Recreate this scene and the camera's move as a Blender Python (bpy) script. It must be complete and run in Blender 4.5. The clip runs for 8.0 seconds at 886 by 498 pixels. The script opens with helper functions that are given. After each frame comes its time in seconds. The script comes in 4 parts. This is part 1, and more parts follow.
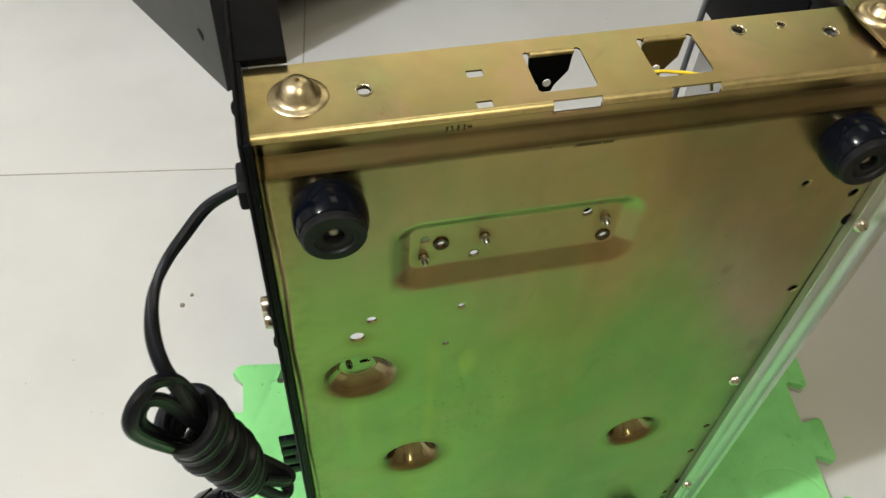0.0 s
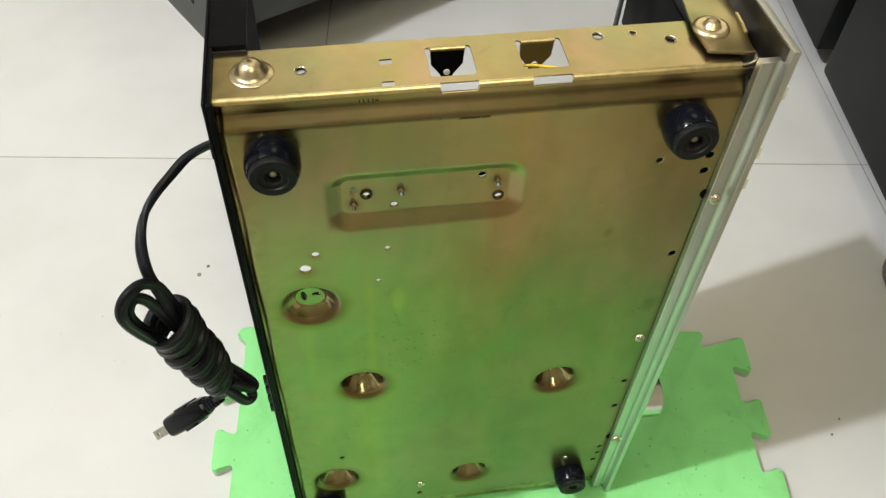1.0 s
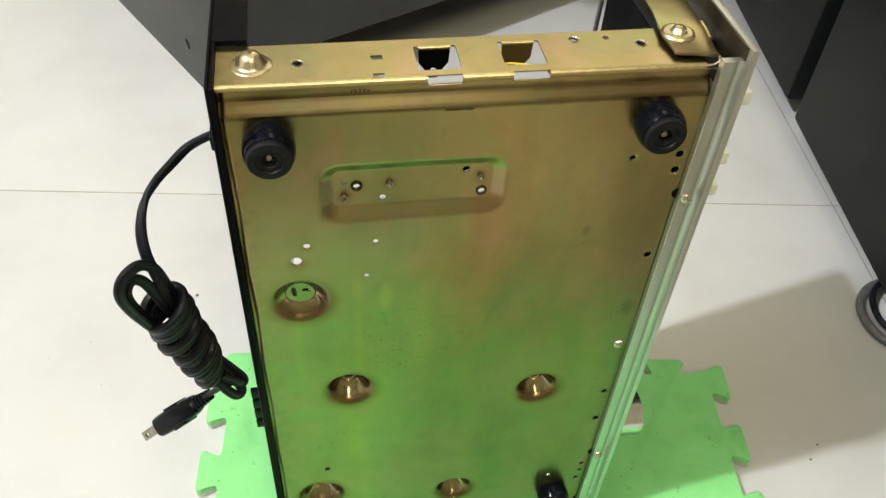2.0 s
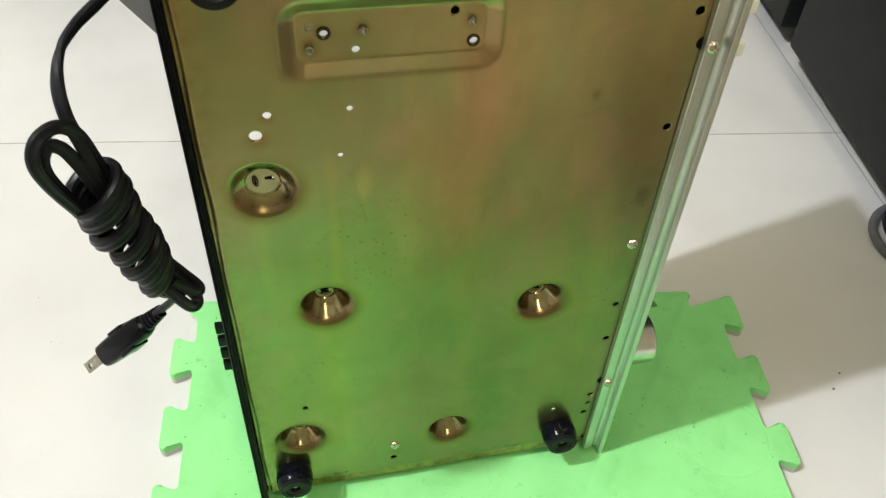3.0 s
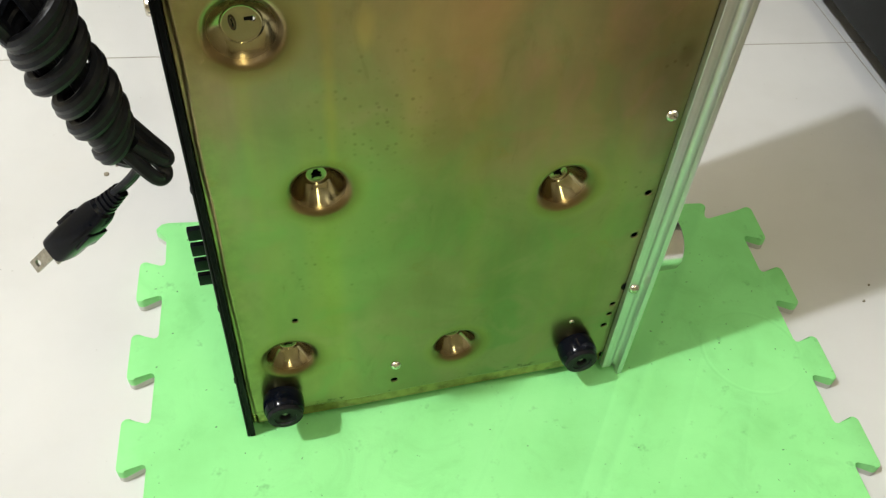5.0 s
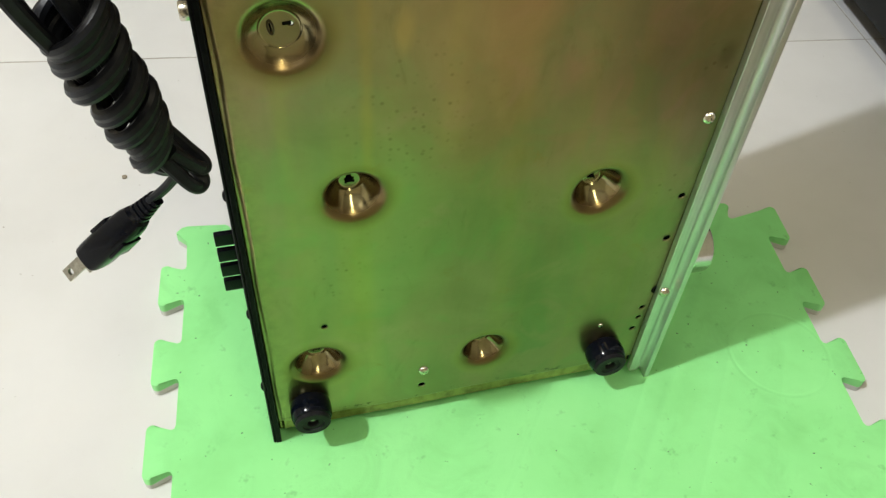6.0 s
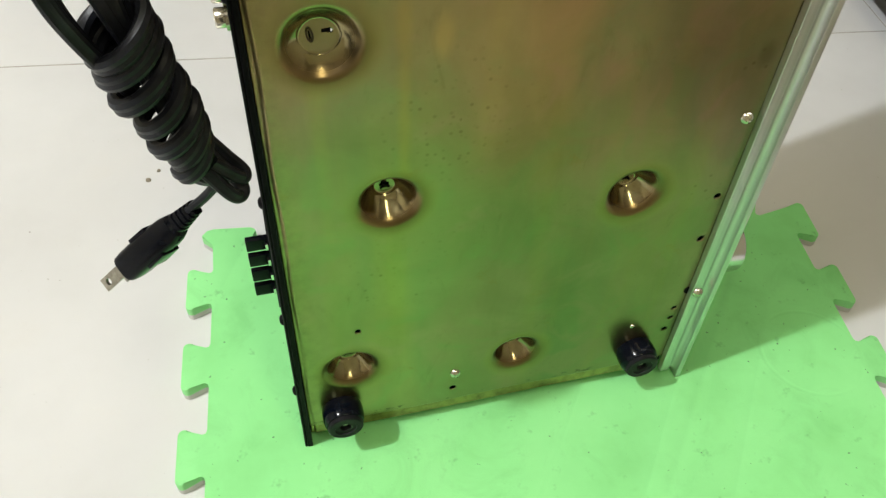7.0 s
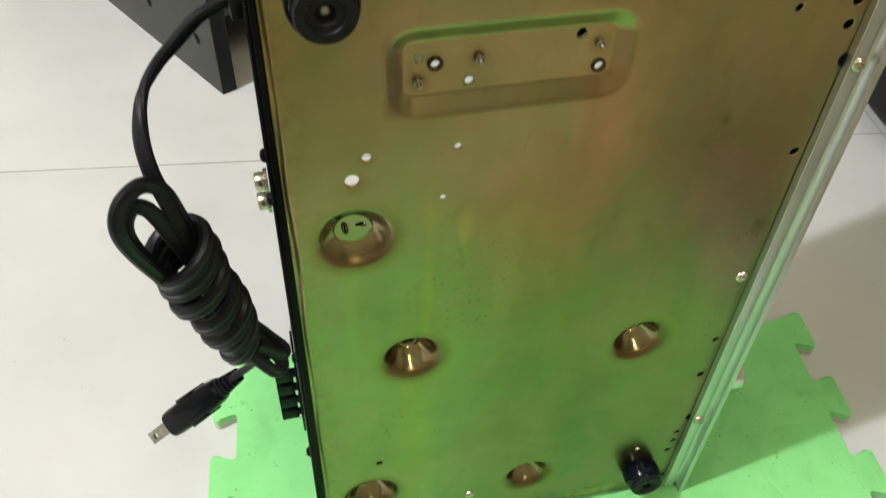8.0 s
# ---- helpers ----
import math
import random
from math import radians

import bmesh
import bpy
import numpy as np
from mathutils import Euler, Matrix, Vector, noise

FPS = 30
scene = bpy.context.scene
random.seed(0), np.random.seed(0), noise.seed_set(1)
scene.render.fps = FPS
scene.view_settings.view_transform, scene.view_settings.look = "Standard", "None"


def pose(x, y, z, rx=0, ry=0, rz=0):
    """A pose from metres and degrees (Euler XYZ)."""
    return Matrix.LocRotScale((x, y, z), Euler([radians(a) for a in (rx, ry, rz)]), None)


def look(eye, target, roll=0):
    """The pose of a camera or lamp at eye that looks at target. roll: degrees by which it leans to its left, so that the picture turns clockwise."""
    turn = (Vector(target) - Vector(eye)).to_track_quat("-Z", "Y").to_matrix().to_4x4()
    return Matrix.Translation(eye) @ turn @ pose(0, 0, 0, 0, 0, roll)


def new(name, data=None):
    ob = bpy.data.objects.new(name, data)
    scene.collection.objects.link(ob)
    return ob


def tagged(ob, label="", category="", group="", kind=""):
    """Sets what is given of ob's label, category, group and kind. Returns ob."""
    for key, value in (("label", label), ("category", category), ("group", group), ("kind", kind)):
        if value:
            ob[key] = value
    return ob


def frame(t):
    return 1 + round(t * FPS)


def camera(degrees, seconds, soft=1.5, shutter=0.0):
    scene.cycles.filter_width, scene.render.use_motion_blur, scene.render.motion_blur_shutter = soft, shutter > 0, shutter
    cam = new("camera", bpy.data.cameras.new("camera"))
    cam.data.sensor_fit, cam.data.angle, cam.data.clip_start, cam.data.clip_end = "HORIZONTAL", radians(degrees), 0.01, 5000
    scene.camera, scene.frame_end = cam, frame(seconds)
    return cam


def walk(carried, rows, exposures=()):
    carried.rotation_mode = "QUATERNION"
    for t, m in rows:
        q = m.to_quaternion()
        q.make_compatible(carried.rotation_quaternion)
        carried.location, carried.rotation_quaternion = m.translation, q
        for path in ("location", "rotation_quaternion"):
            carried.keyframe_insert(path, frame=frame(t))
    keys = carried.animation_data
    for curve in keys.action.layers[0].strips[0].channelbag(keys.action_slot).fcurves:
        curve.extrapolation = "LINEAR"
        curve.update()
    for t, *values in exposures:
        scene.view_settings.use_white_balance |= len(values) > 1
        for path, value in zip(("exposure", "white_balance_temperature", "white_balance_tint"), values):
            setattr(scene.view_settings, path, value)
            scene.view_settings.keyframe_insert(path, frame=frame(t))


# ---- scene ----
cam = camera(56.7, 8.0, soft=1.35, shutter=0.22)
PATH = [
    (0, (0.015, -0.185, 0.622), (0.362, 1.036, -0.923), 4.2),
    (0.2, (-0.001, -0.202, 0.638), (0.405, 1.010, -0.901), 4.2),
    (0.4, (0.005, -0.222, 0.651), (0.427, 0.980, -0.893), 4.9),
    (0.5, (0.018, -0.237, 0.64), (0.443, 0.959, -0.904), 6.5),
    (0.6, (0.034, -0.251, 0.643), (0.443, 0.960, -0.897), 7.3),
    (0.7, (0.045, -0.262, 0.652), (0.395, 0.972, -0.883), 5.6),
    (1, (0.053, -0.275, 0.673), (0.3, 0.998, -0.849), 2.9),
    (1.2, (0.053, -0.296, 0.678), (0.303, 1.008, -0.817), 2.9),
    (2.3, (0.044, -0.318, 0.634), (0.349, 1.079, -0.765), 4.3),
    (2.5, (0.043, -0.315, 0.606), (0.359, 1.077, -0.795), 3.9),
    (3, (0.046, -0.308, 0.569), (0.396, 1.063, -0.845), 3.4),
    (3.5, (0.047, -0.299, 0.534), (0.433, 1.058, -0.883), 3.9),
    (4, (0.043, -0.298, 0.51), (0.448, 1.04, -0.92), 4.3),
    (4.5, (0.038, -0.294, 0.493), (0.448, 1.016, -0.962), 4.5),
    (6, (0.018, -0.278, 0.487), (0.422, 1.013, -0.986), 4.1),
    (6.5, (0.013, -0.273, 0.487), (0.408, 1.017, -0.99), 3.5),
    (7, (0.007, -0.269, 0.488), (0.386, 1.017, -0.997), 2.8),
    (7.5, (0.004, -0.261, 0.506), (0.375, 1.043, -0.964), 2.3),
    (8, (0.003, -0.25, 0.552), (0.383, 1.111, -0.863), 2.5),
]
EXPOSURES = [(0.0, -0.10), (0.5, -0.08), (1.0, 0.08), (2.5, 0.20), (3.0, 0.22), (3.5, 0.28), (4.0, 0.26), (4.5, 0.20), (6.0, 0.06), (7.0, 0.06), (7.5, 0.06), (8.0, 0.04)]

walk(cam, [(t, look(eye, target, roll)) for t, eye, target, roll in PATH], exposures=EXPOSURES)

# ---------------------------------------------------------------- light
world = bpy.data.worlds.new("room_world")
scene.world = world
world.use_nodes = True
world.node_tree.nodes["Background"].inputs[0].default_value = (0.9, 0.95, 1.0, 1)
world.node_tree.nodes["Background"].inputs[1].default_value = 0.05


def area_lamp(name, where, power, sx, sy=None, colour=(1.0, 0.95, 0.88)):
    data = bpy.data.lights.new(name, "AREA")
    data.energy, data.color = power, colour
    data.shape = "DISK" if sy is None else "RECTANGLE"
    data.size = sx
    if sy is not None:
        data.size_y = sy
    ob = new(name, data)
    ob.matrix_world = pose(*where)
    return ob


KEY = (-1.345, -0.248, 2.40)
# first two added as fill, no known source; the third is inferred from highlights
PANELS = [(1.15, 2.82, 19.0, 2.8, 0.85), (0.50, 0.78, 3.0, 0.6, 0.6), (0.38, -1.4, 20.0, 0.15, 1.40)]
bulb = bpy.data.lights.new("ceiling_lamp_light", "POINT")
bulb.energy, bulb.color, bulb.shadow_soft_size = 182.0, (0.925, 0.965, 1.0), 0.045
new("ceiling_lamp_light", bulb).location = KEY
for px, py, power, lx, ly in PANELS:
    area_lamp("unseen_panel_light", (px, py, 2.49), power, lx, ly, (1.0, 0.92, 0.63))


# ---------------------------------------------------------------- materials
def mat(name):
    m = bpy.data.materials.new(name)
    m.use_nodes = True
    nt = m.node_tree
    return m, nt, nt.nodes["Principled BSDF"]


def node(nt, kind, ins=None, **props):
    n = nt.nodes.new(kind)
    if "operation" in props:
        n.operation = props["operation"]
    if "data_type" in props:
        n.data_type, n.blend_type = props["data_type"], props["blend_type"]
    if "interpolation_type" in props:
        n.interpolation_type = props["interpolation_type"]
    for k, v in (ins or {}).items():
        if isinstance(v, bpy.types.NodeSocket):
            nt.links.new(v, n.inputs[k])
        else:
            n.inputs[k].default_value = v
    return n


def coords(nt):
    return node(nt, "ShaderNodeTexCoord").outputs["Object"]


def noise_tex(nt, scale, detail=4.0, rough=0.55, vec=None, dist=0.0):
    n = node(nt, "ShaderNodeTexNoise", {"Scale": scale, "Detail": detail, "Roughness": rough, "Distortion": dist})
    nt.links.new(vec if vec is not None else coords(nt), n.inputs["Vector"])
    return n.outputs["Fac"]


def ramp(nt, fac, stops):
    r = node(nt, "ShaderNodeValToRGB", {"Fac": fac})
    e = r.color_ramp.elements
    while len(e) < len(stops):
        e.new(0.5)
    for el, (p, c) in zip(e, stops):
        el.position = p
        el.color = (*c, 1) if len(c) == 3 else c
    return r.outputs["Color"]


def grey(nt, fac, lo, hi, a=0.0, b=1.0):
    n = node(nt, "ShaderNodeMapRange", interpolation_type="SMOOTHSTEP", ins={"Value": fac, "From Min": a, "From Max": b, "To Min": lo, "To Max": hi})
    return n.outputs["Result"]


def mixc(nt, fac, a, b, how="MIX"):
    n = node(nt, "ShaderNodeMix", data_type="RGBA", blend_type=how)
    for sock, v in ((n.inputs[0], fac), (n.inputs[6], a), (n.inputs[7], b)):
        if isinstance(v, bpy.types.NodeSocket):
            nt.links.new(v, sock)
        elif isinstance(v, (tuple, list)):
            sock.default_value = (*v, 1)
        else:
            sock.default_value = v
    return n.outputs[2]


def bump(nt, bsdf, height, strength, dist):
    b = node(nt, "ShaderNodeBump", {"Height": height, "Strength": strength, "Distance": dist})
    nt.links.new(b.outputs["Normal"], bsdf.inputs["Normal"])


def math_node(nt, op, a, b=0.0):
    n = node(nt, "ShaderNodeMath", operation=op)
    for i, v in enumerate((a, b)):
        if isinstance(v, bpy.types.NodeSocket):
            nt.links.new(v, n.inputs[i])
        else:
            n.inputs[i].default_value = v
    return n.outputs[0]


def simple(name, colour, rough, metal=0.0, var=0.15, scale=60.0, bstr=0.0, bdist=0.0005, bscale=900.0, spec=0.5):
    m, nt, p = mat(name)
    f = noise_tex(nt, scale, 1.5)
    lo = tuple(c * (1 - var) for c in colour)
    hi = tuple(min(1, c * (1 + var)) for c in colour)
    nt.links.new(ramp(nt, f, [(0.3, lo), (0.7, hi)]), p.inputs["Base Color"])
    p.inputs["Roughness"].default_value = rough
    p.inputs["Metallic"].default_value = metal
    p.inputs["Specular IOR Level"].default_value = spec
    if bstr:
        bump(nt, p, noise_tex(nt, bscale, 3.0), bstr, bdist)
    return m


# yellow chromate on zinc-plated steel: brassy, with greenish and pinkish films, stains and specks
def chromate():
    m, nt, p = mat("yellow_chromate_steel")
    c = coords(nt)
    stretch = node(nt, "ShaderNodeMapping", {"Vector": c, "Scale": (1.0, 1.0, 0.35)}).outputs[0]
    big = noise_tex(nt, 10.0, 3.0, 0.5, stretch, 0.3)
    film = ramp(nt, big, [(0.24, (0.31, 0.25, 0.11)), (0.40, (0.44, 0.35, 0.175)), (0.50, (0.36, 0.325, 0.175)), (0.58, (0.46, 0.33, 0.21)), (0.74, (0.31, 0.31, 0.16))])
    fine = noise_tex(nt, 30.0, 4.0, 0.6, stretch, 0.5)
    film = mixc(nt, grey(nt, fine, 0.0, 0.22, 0.42, 0.70), film, (0.21, 0.20, 0.09))
    streak = node(nt, "ShaderNodeMapping", {"Vector": c, "Scale": (60.0, 60.0, 3.0)}).outputs[0]
    st = noise_tex(nt, 1.0, 3.0, 0.5, streak)
    col = mixc(nt, grey(nt, st, 0.0, 0.35, 0.45, 0.75), film, (0.46, 0.37, 0.15))
    iris = noise_tex(nt, 27.0, 3.0, 0.55, c, 0.7)
    col = mixc(nt, grey(nt, iris, 0.42, 0.0, 0.32, 0.48), col, (0.31, 0.365, 0.17))
    col = mixc(nt, grey(nt, iris, 0.0, 0.50, 0.54, 0.70), col, (0.50, 0.33, 0.23))
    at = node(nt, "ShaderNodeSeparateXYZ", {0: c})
    # colour multiplied down towards the right and the lower part of the plate
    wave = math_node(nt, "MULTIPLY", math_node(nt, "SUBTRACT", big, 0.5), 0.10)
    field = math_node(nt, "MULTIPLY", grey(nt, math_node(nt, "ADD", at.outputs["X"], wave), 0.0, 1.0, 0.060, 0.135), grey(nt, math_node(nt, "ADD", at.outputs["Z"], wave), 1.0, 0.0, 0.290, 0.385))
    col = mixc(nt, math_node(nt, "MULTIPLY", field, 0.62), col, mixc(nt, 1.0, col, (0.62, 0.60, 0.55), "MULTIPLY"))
    # pin-head spots of corrosion in loose clusters
    cells = node(nt, "ShaderNodeTexVoronoi", {"Vector": c, "Scale": 260.0})
    chance = node(nt, "ShaderNodeSeparateColor", {0: cells.outputs["Color"]}).outputs[0]
    specks = math_node(nt, "MULTIPLY", grey(nt, cells.outputs["Distance"], 1.0, 0.0, 0.05, 0.40), grey(nt, chance, 0.0, 1.0, 0.30, 0.95))
    patch = grey(nt, noise_tex(nt, 14.0, 2.0, 0.5), 0.0, 0.35, 0.54, 0.66)
    for spot, size in (((0.088, 0.0, 0.262), 0.048), ((0.236, 0.0, 0.272), 0.018), ((0.062, 0.0, 0.157), 0.030), ((0.234, 0.0, 0.190), 0.022)):
        d = node(nt, "ShaderNodeVectorMath", {0: c, 1: spot}, operation="DISTANCE").outputs["Value"]
        patch = math_node(nt, "MAXIMUM", patch, grey(nt, d, 1.0, 0.0, size * 0.3, size))
    col = mixc(nt, math_node(nt, "MULTIPLY", math_node(nt, "MULTIPLY", specks, patch), 0.42), col, (0.10, 0.075, 0.03))
    # tan streaks that ran down the sheet, and a smear by the rail
    for sx, sz, wide, tall, tint, much in ((0.0665, 0.262, 0.0042, 0.070, (0.50, 0.37, 0.13), 0.62), (0.0825, 0.303, 0.0050, 0.014, (0.56, 0.42, 0.17), 0.55), (0.0300, 0.275, 0.0050, 0.050, (0.46, 0.40, 0.15), 0.35), (0.0620, 0.150, 0.0060, 0.060, (0.44, 0.38, 0.12), 0.40), (0.2360, 0.274, 0.0050, 0.008, (0.10, 0.085, 0.045), 0.42), (0.1960, 0.345, 0.0040, 0.006, (0.14, 0.11, 0.06), 0.5)):
        far = node(nt, "ShaderNodeMapping", {"Vector": c, "Location": (-sx / wide, 0.0, -sz / tall), "Scale": (1 / wide, 0.0, 1 / tall)}).outputs[0]
        d = node(nt, "ShaderNodeVectorMath", {0: far}, operation="LENGTH").outputs["Value"]
        d = math_node(nt, "ADD", d, math_node(nt, "MULTIPLY", math_node(nt, "SUBTRACT", fine, 0.5), 1.6))
        col = mixc(nt, grey(nt, d, much, 0.0, 0.25, 1.25), col, tint)
    # brown and yellow press rings, with dark reflections painted into rings and bowls
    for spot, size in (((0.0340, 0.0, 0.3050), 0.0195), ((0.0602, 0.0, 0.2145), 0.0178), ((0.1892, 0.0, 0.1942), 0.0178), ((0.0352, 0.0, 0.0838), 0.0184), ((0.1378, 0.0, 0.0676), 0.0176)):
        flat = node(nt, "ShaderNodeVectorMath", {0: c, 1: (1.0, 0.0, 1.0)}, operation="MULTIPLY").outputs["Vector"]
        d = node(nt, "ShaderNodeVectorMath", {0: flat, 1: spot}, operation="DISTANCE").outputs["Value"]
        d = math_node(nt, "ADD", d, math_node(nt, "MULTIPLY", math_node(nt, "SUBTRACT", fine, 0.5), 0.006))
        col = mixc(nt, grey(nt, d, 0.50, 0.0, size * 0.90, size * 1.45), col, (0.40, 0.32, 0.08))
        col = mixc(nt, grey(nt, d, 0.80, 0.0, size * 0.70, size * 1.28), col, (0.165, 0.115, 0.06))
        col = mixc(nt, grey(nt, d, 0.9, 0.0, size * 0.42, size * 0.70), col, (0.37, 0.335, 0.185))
    # thin dark smudges, rubbed in along the sheet
    rub = noise_tex(nt, 55.0, 5.0, 0.65, stretch, 0.8)
    col = mixc(nt, grey(nt, rub, 0.0, 0.35, 0.60, 0.80), col, (0.15, 0.13, 0.05))
    rust = noise_tex(nt, 38.0, 5.0, 0.7, None, 0.4)
    col = mixc(nt, grey(nt, rust, 0.0, 0.45, 0.61, 0.78), col, (0.36, 0.19, 0.06))
    # the bend below the upper edge, its dark reflection painted in as brown
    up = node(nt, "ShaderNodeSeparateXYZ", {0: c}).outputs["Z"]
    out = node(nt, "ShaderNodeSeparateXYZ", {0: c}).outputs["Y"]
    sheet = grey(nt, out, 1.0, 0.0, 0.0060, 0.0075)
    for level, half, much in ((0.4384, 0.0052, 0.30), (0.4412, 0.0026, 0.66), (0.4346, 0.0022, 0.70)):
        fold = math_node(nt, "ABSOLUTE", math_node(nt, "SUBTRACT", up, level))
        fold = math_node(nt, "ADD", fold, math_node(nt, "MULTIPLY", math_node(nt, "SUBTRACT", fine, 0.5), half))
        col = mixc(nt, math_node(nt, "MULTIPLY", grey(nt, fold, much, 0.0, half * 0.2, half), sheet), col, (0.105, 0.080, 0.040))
    near = node(nt, "ShaderNodeVectorMath", {0: c, 1: (0.026, 0.0, 0.350)}, operation="DISTANCE").outputs["Value"]
    col = mixc(nt, grey(nt, near, 0.75, 0.0, 0.012, 0.060), col, (0.40, 0.36, 0.17))
    # a pink film and rusty halos round two holes
    for spot, size, tint, much in (((0.142, 0.0, 0.350), 0.020, (0.50, 0.27, 0.19), 0.55), ((0.035, 0.0, 0.3365), 0.0085, (0.33, 0.16, 0.04), 0.6), ((0.0402, 0.0, 0.3480), 0.0060, (0.33, 0.17, 0.05), 0.5), ((0.0615, 0.005, 0.3785), 0.0065, (0.22, 0.12, 0.04), 0.6), ((0.0850, 0.005, 0.3860), 0.0060, (0.24, 0.13, 0.04), 0.6), ((0.1330, 0.005, 0.3870), 0.0060, (0.24, 0.13, 0.04), 0.5), ((0.0680, 0.005, 0.3855), 0.0055, (0.30, 0.17, 0.05), 0.5), ((0.128, 0.0, 0.306), 0.022, (0.48, 0.31, 0.18), 0.3)):
        d = node(nt, "ShaderNodeVectorMath", {0: stretch, 1: (spot[0], spot[1], spot[2] * 0.35) if size > 0.01 else (0, 9, 0)}, operation="DISTANCE").outputs["Value"]
        if size < 0.01:
            d = node(nt, "ShaderNodeVectorMath", {0: c, 1: spot}, operation="DISTANCE").outputs["Value"]
        col = mixc(nt, math_node(nt, "MULTIPLY", grey(nt, math_node(nt, "ADD", d, math_node(nt, "MULTIPLY", math_node(nt, "SUBTRACT", fine, 0.5), size)), 1.0, 0.0, 0.0, size), much), col, tint)
    # yellow-brown discoloured margins along the lower edge and the back panel
    xyz = node(nt, "ShaderNodeSeparateXYZ", {0: c})
    ragged = math_node(nt, "MULTIPLY", noise_tex(nt, 90.0, 3.0), 0.006)
    margin = math_node(nt, "MAXIMUM", grey(nt, math_node(nt, "ADD", xyz.outputs["Z"], ragged), 1.0, 0.0, 0.0310, 0.0345), grey(nt, math_node(nt, "ADD", xyz.outputs["X"], ragged), 0.55, 0.0, 0.0095, 0.0130))
    margin = math_node(nt, "MAXIMUM", margin, grey(nt, math_node(nt, "ADD", xyz.outputs["X"], ragged), 0.4, 0.0, 0.0095, 0.0275))
    stain = ramp(nt, noise_tex(nt, 160.0, 3.0), [(0.3, (0.20, 0.13, 0.045)), (0.6, (0.46, 0.35, 0.13))])
    col = mixc(nt, math_node(nt, "MULTIPLY", margin, 0.8), col, stain)
    # black scuffs along the lower crease
    scuff = math_node(nt, "MULTIPLY", grey(nt, math_node(nt, "ABSOLUTE", math_node(nt, "SUBTRACT", xyz.outputs["Z"], 0.0335)), 1.0, 0.0, 0.0008, 0.0026), grey(nt, noise_tex(nt, 75.0, 4.0, 0.7), 0.0, 1.0, 0.54, 0.64))
    col = mixc(nt, math_node(nt, "MULTIPLY", scuff, 0.75), col, (0.05, 0.04, 0.02))
    upper = grey(nt, up, 0.0, 1.0, 0.4440, 0.4470)
    col = mixc(nt, upper, col, mixc(nt, 1.0, col, (0.98, 1.02, 1.12), "MULTIPLY"))
    # a faint grime film, thicker in cloudy patches
    grime = grey(nt, noise_tex(nt, 22.0, 4.0, 0.6, None, 0.6), 0.30, 1.0, 0.30, 0.72)
    col = mixc(nt, grime, col, mixc(nt, 1.0, col, (0.84, 0.82, 0.80), "MULTIPLY"))
    # the end wall of the recess, browned in place of its dark reflection
    wall = math_node(nt, "MULTIPLY", grey(nt, math_node(nt, "ABSOLUTE", math_node(nt, "SUBTRACT", xyz.outputs["X"], 0.0515)), 0.60, 0.0, 0.0015, 0.0055), grey(nt, math_node(nt, "ABSOLUTE", math_node(nt, "SUBTRACT", up, 0.3830)), 1.0, 0.0, 0.012, 0.020))
    col = mixc(nt, wall, col, (0.13, 0.095, 0.05))
    # a few black dashes below the step
    dash = math_node(nt, "MULTIPLY", grey(nt, math_node(nt, "ABSOLUTE", math_node(nt, "SUBTRACT", up, 0.4330)), 1.0, 0.0, 0.0003, 0.0011), grey(nt, math_node(nt, "ABSOLUTE", math_node(nt, "SUBTRACT", xyz.outputs["X"], 0.114)), 1.0, 0.0, 0.011, 0.014))
    dash = math_node(nt, "MULTIPLY", dash, grey(nt, noise_tex(nt, 130.0, 3.0, 0.6), 0.0, 0.85, 0.47, 0.56))
    col = mixc(nt, dash, col, (0.05, 0.04, 0.02))
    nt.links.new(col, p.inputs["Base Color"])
    p.inputs["Metallic"].default_value = 1.0
    deep = math_node(nt, "MULTIPLY", grey(nt, xyz.outputs["Y"], 0.0, 1.0, 0.0015, 0.0060), grey(nt, xyz.outputs["Z"], 1.0, 0.0, 0.330, 0.340))
    gloss = grey(nt, deep, 0.28, 0.16)
    nt.links.new(gloss, p.inputs["Roughness"])
    bump(nt, p, noise_tex(nt, 1500.0, 3.0), 0.025, 0.0003)
    return m


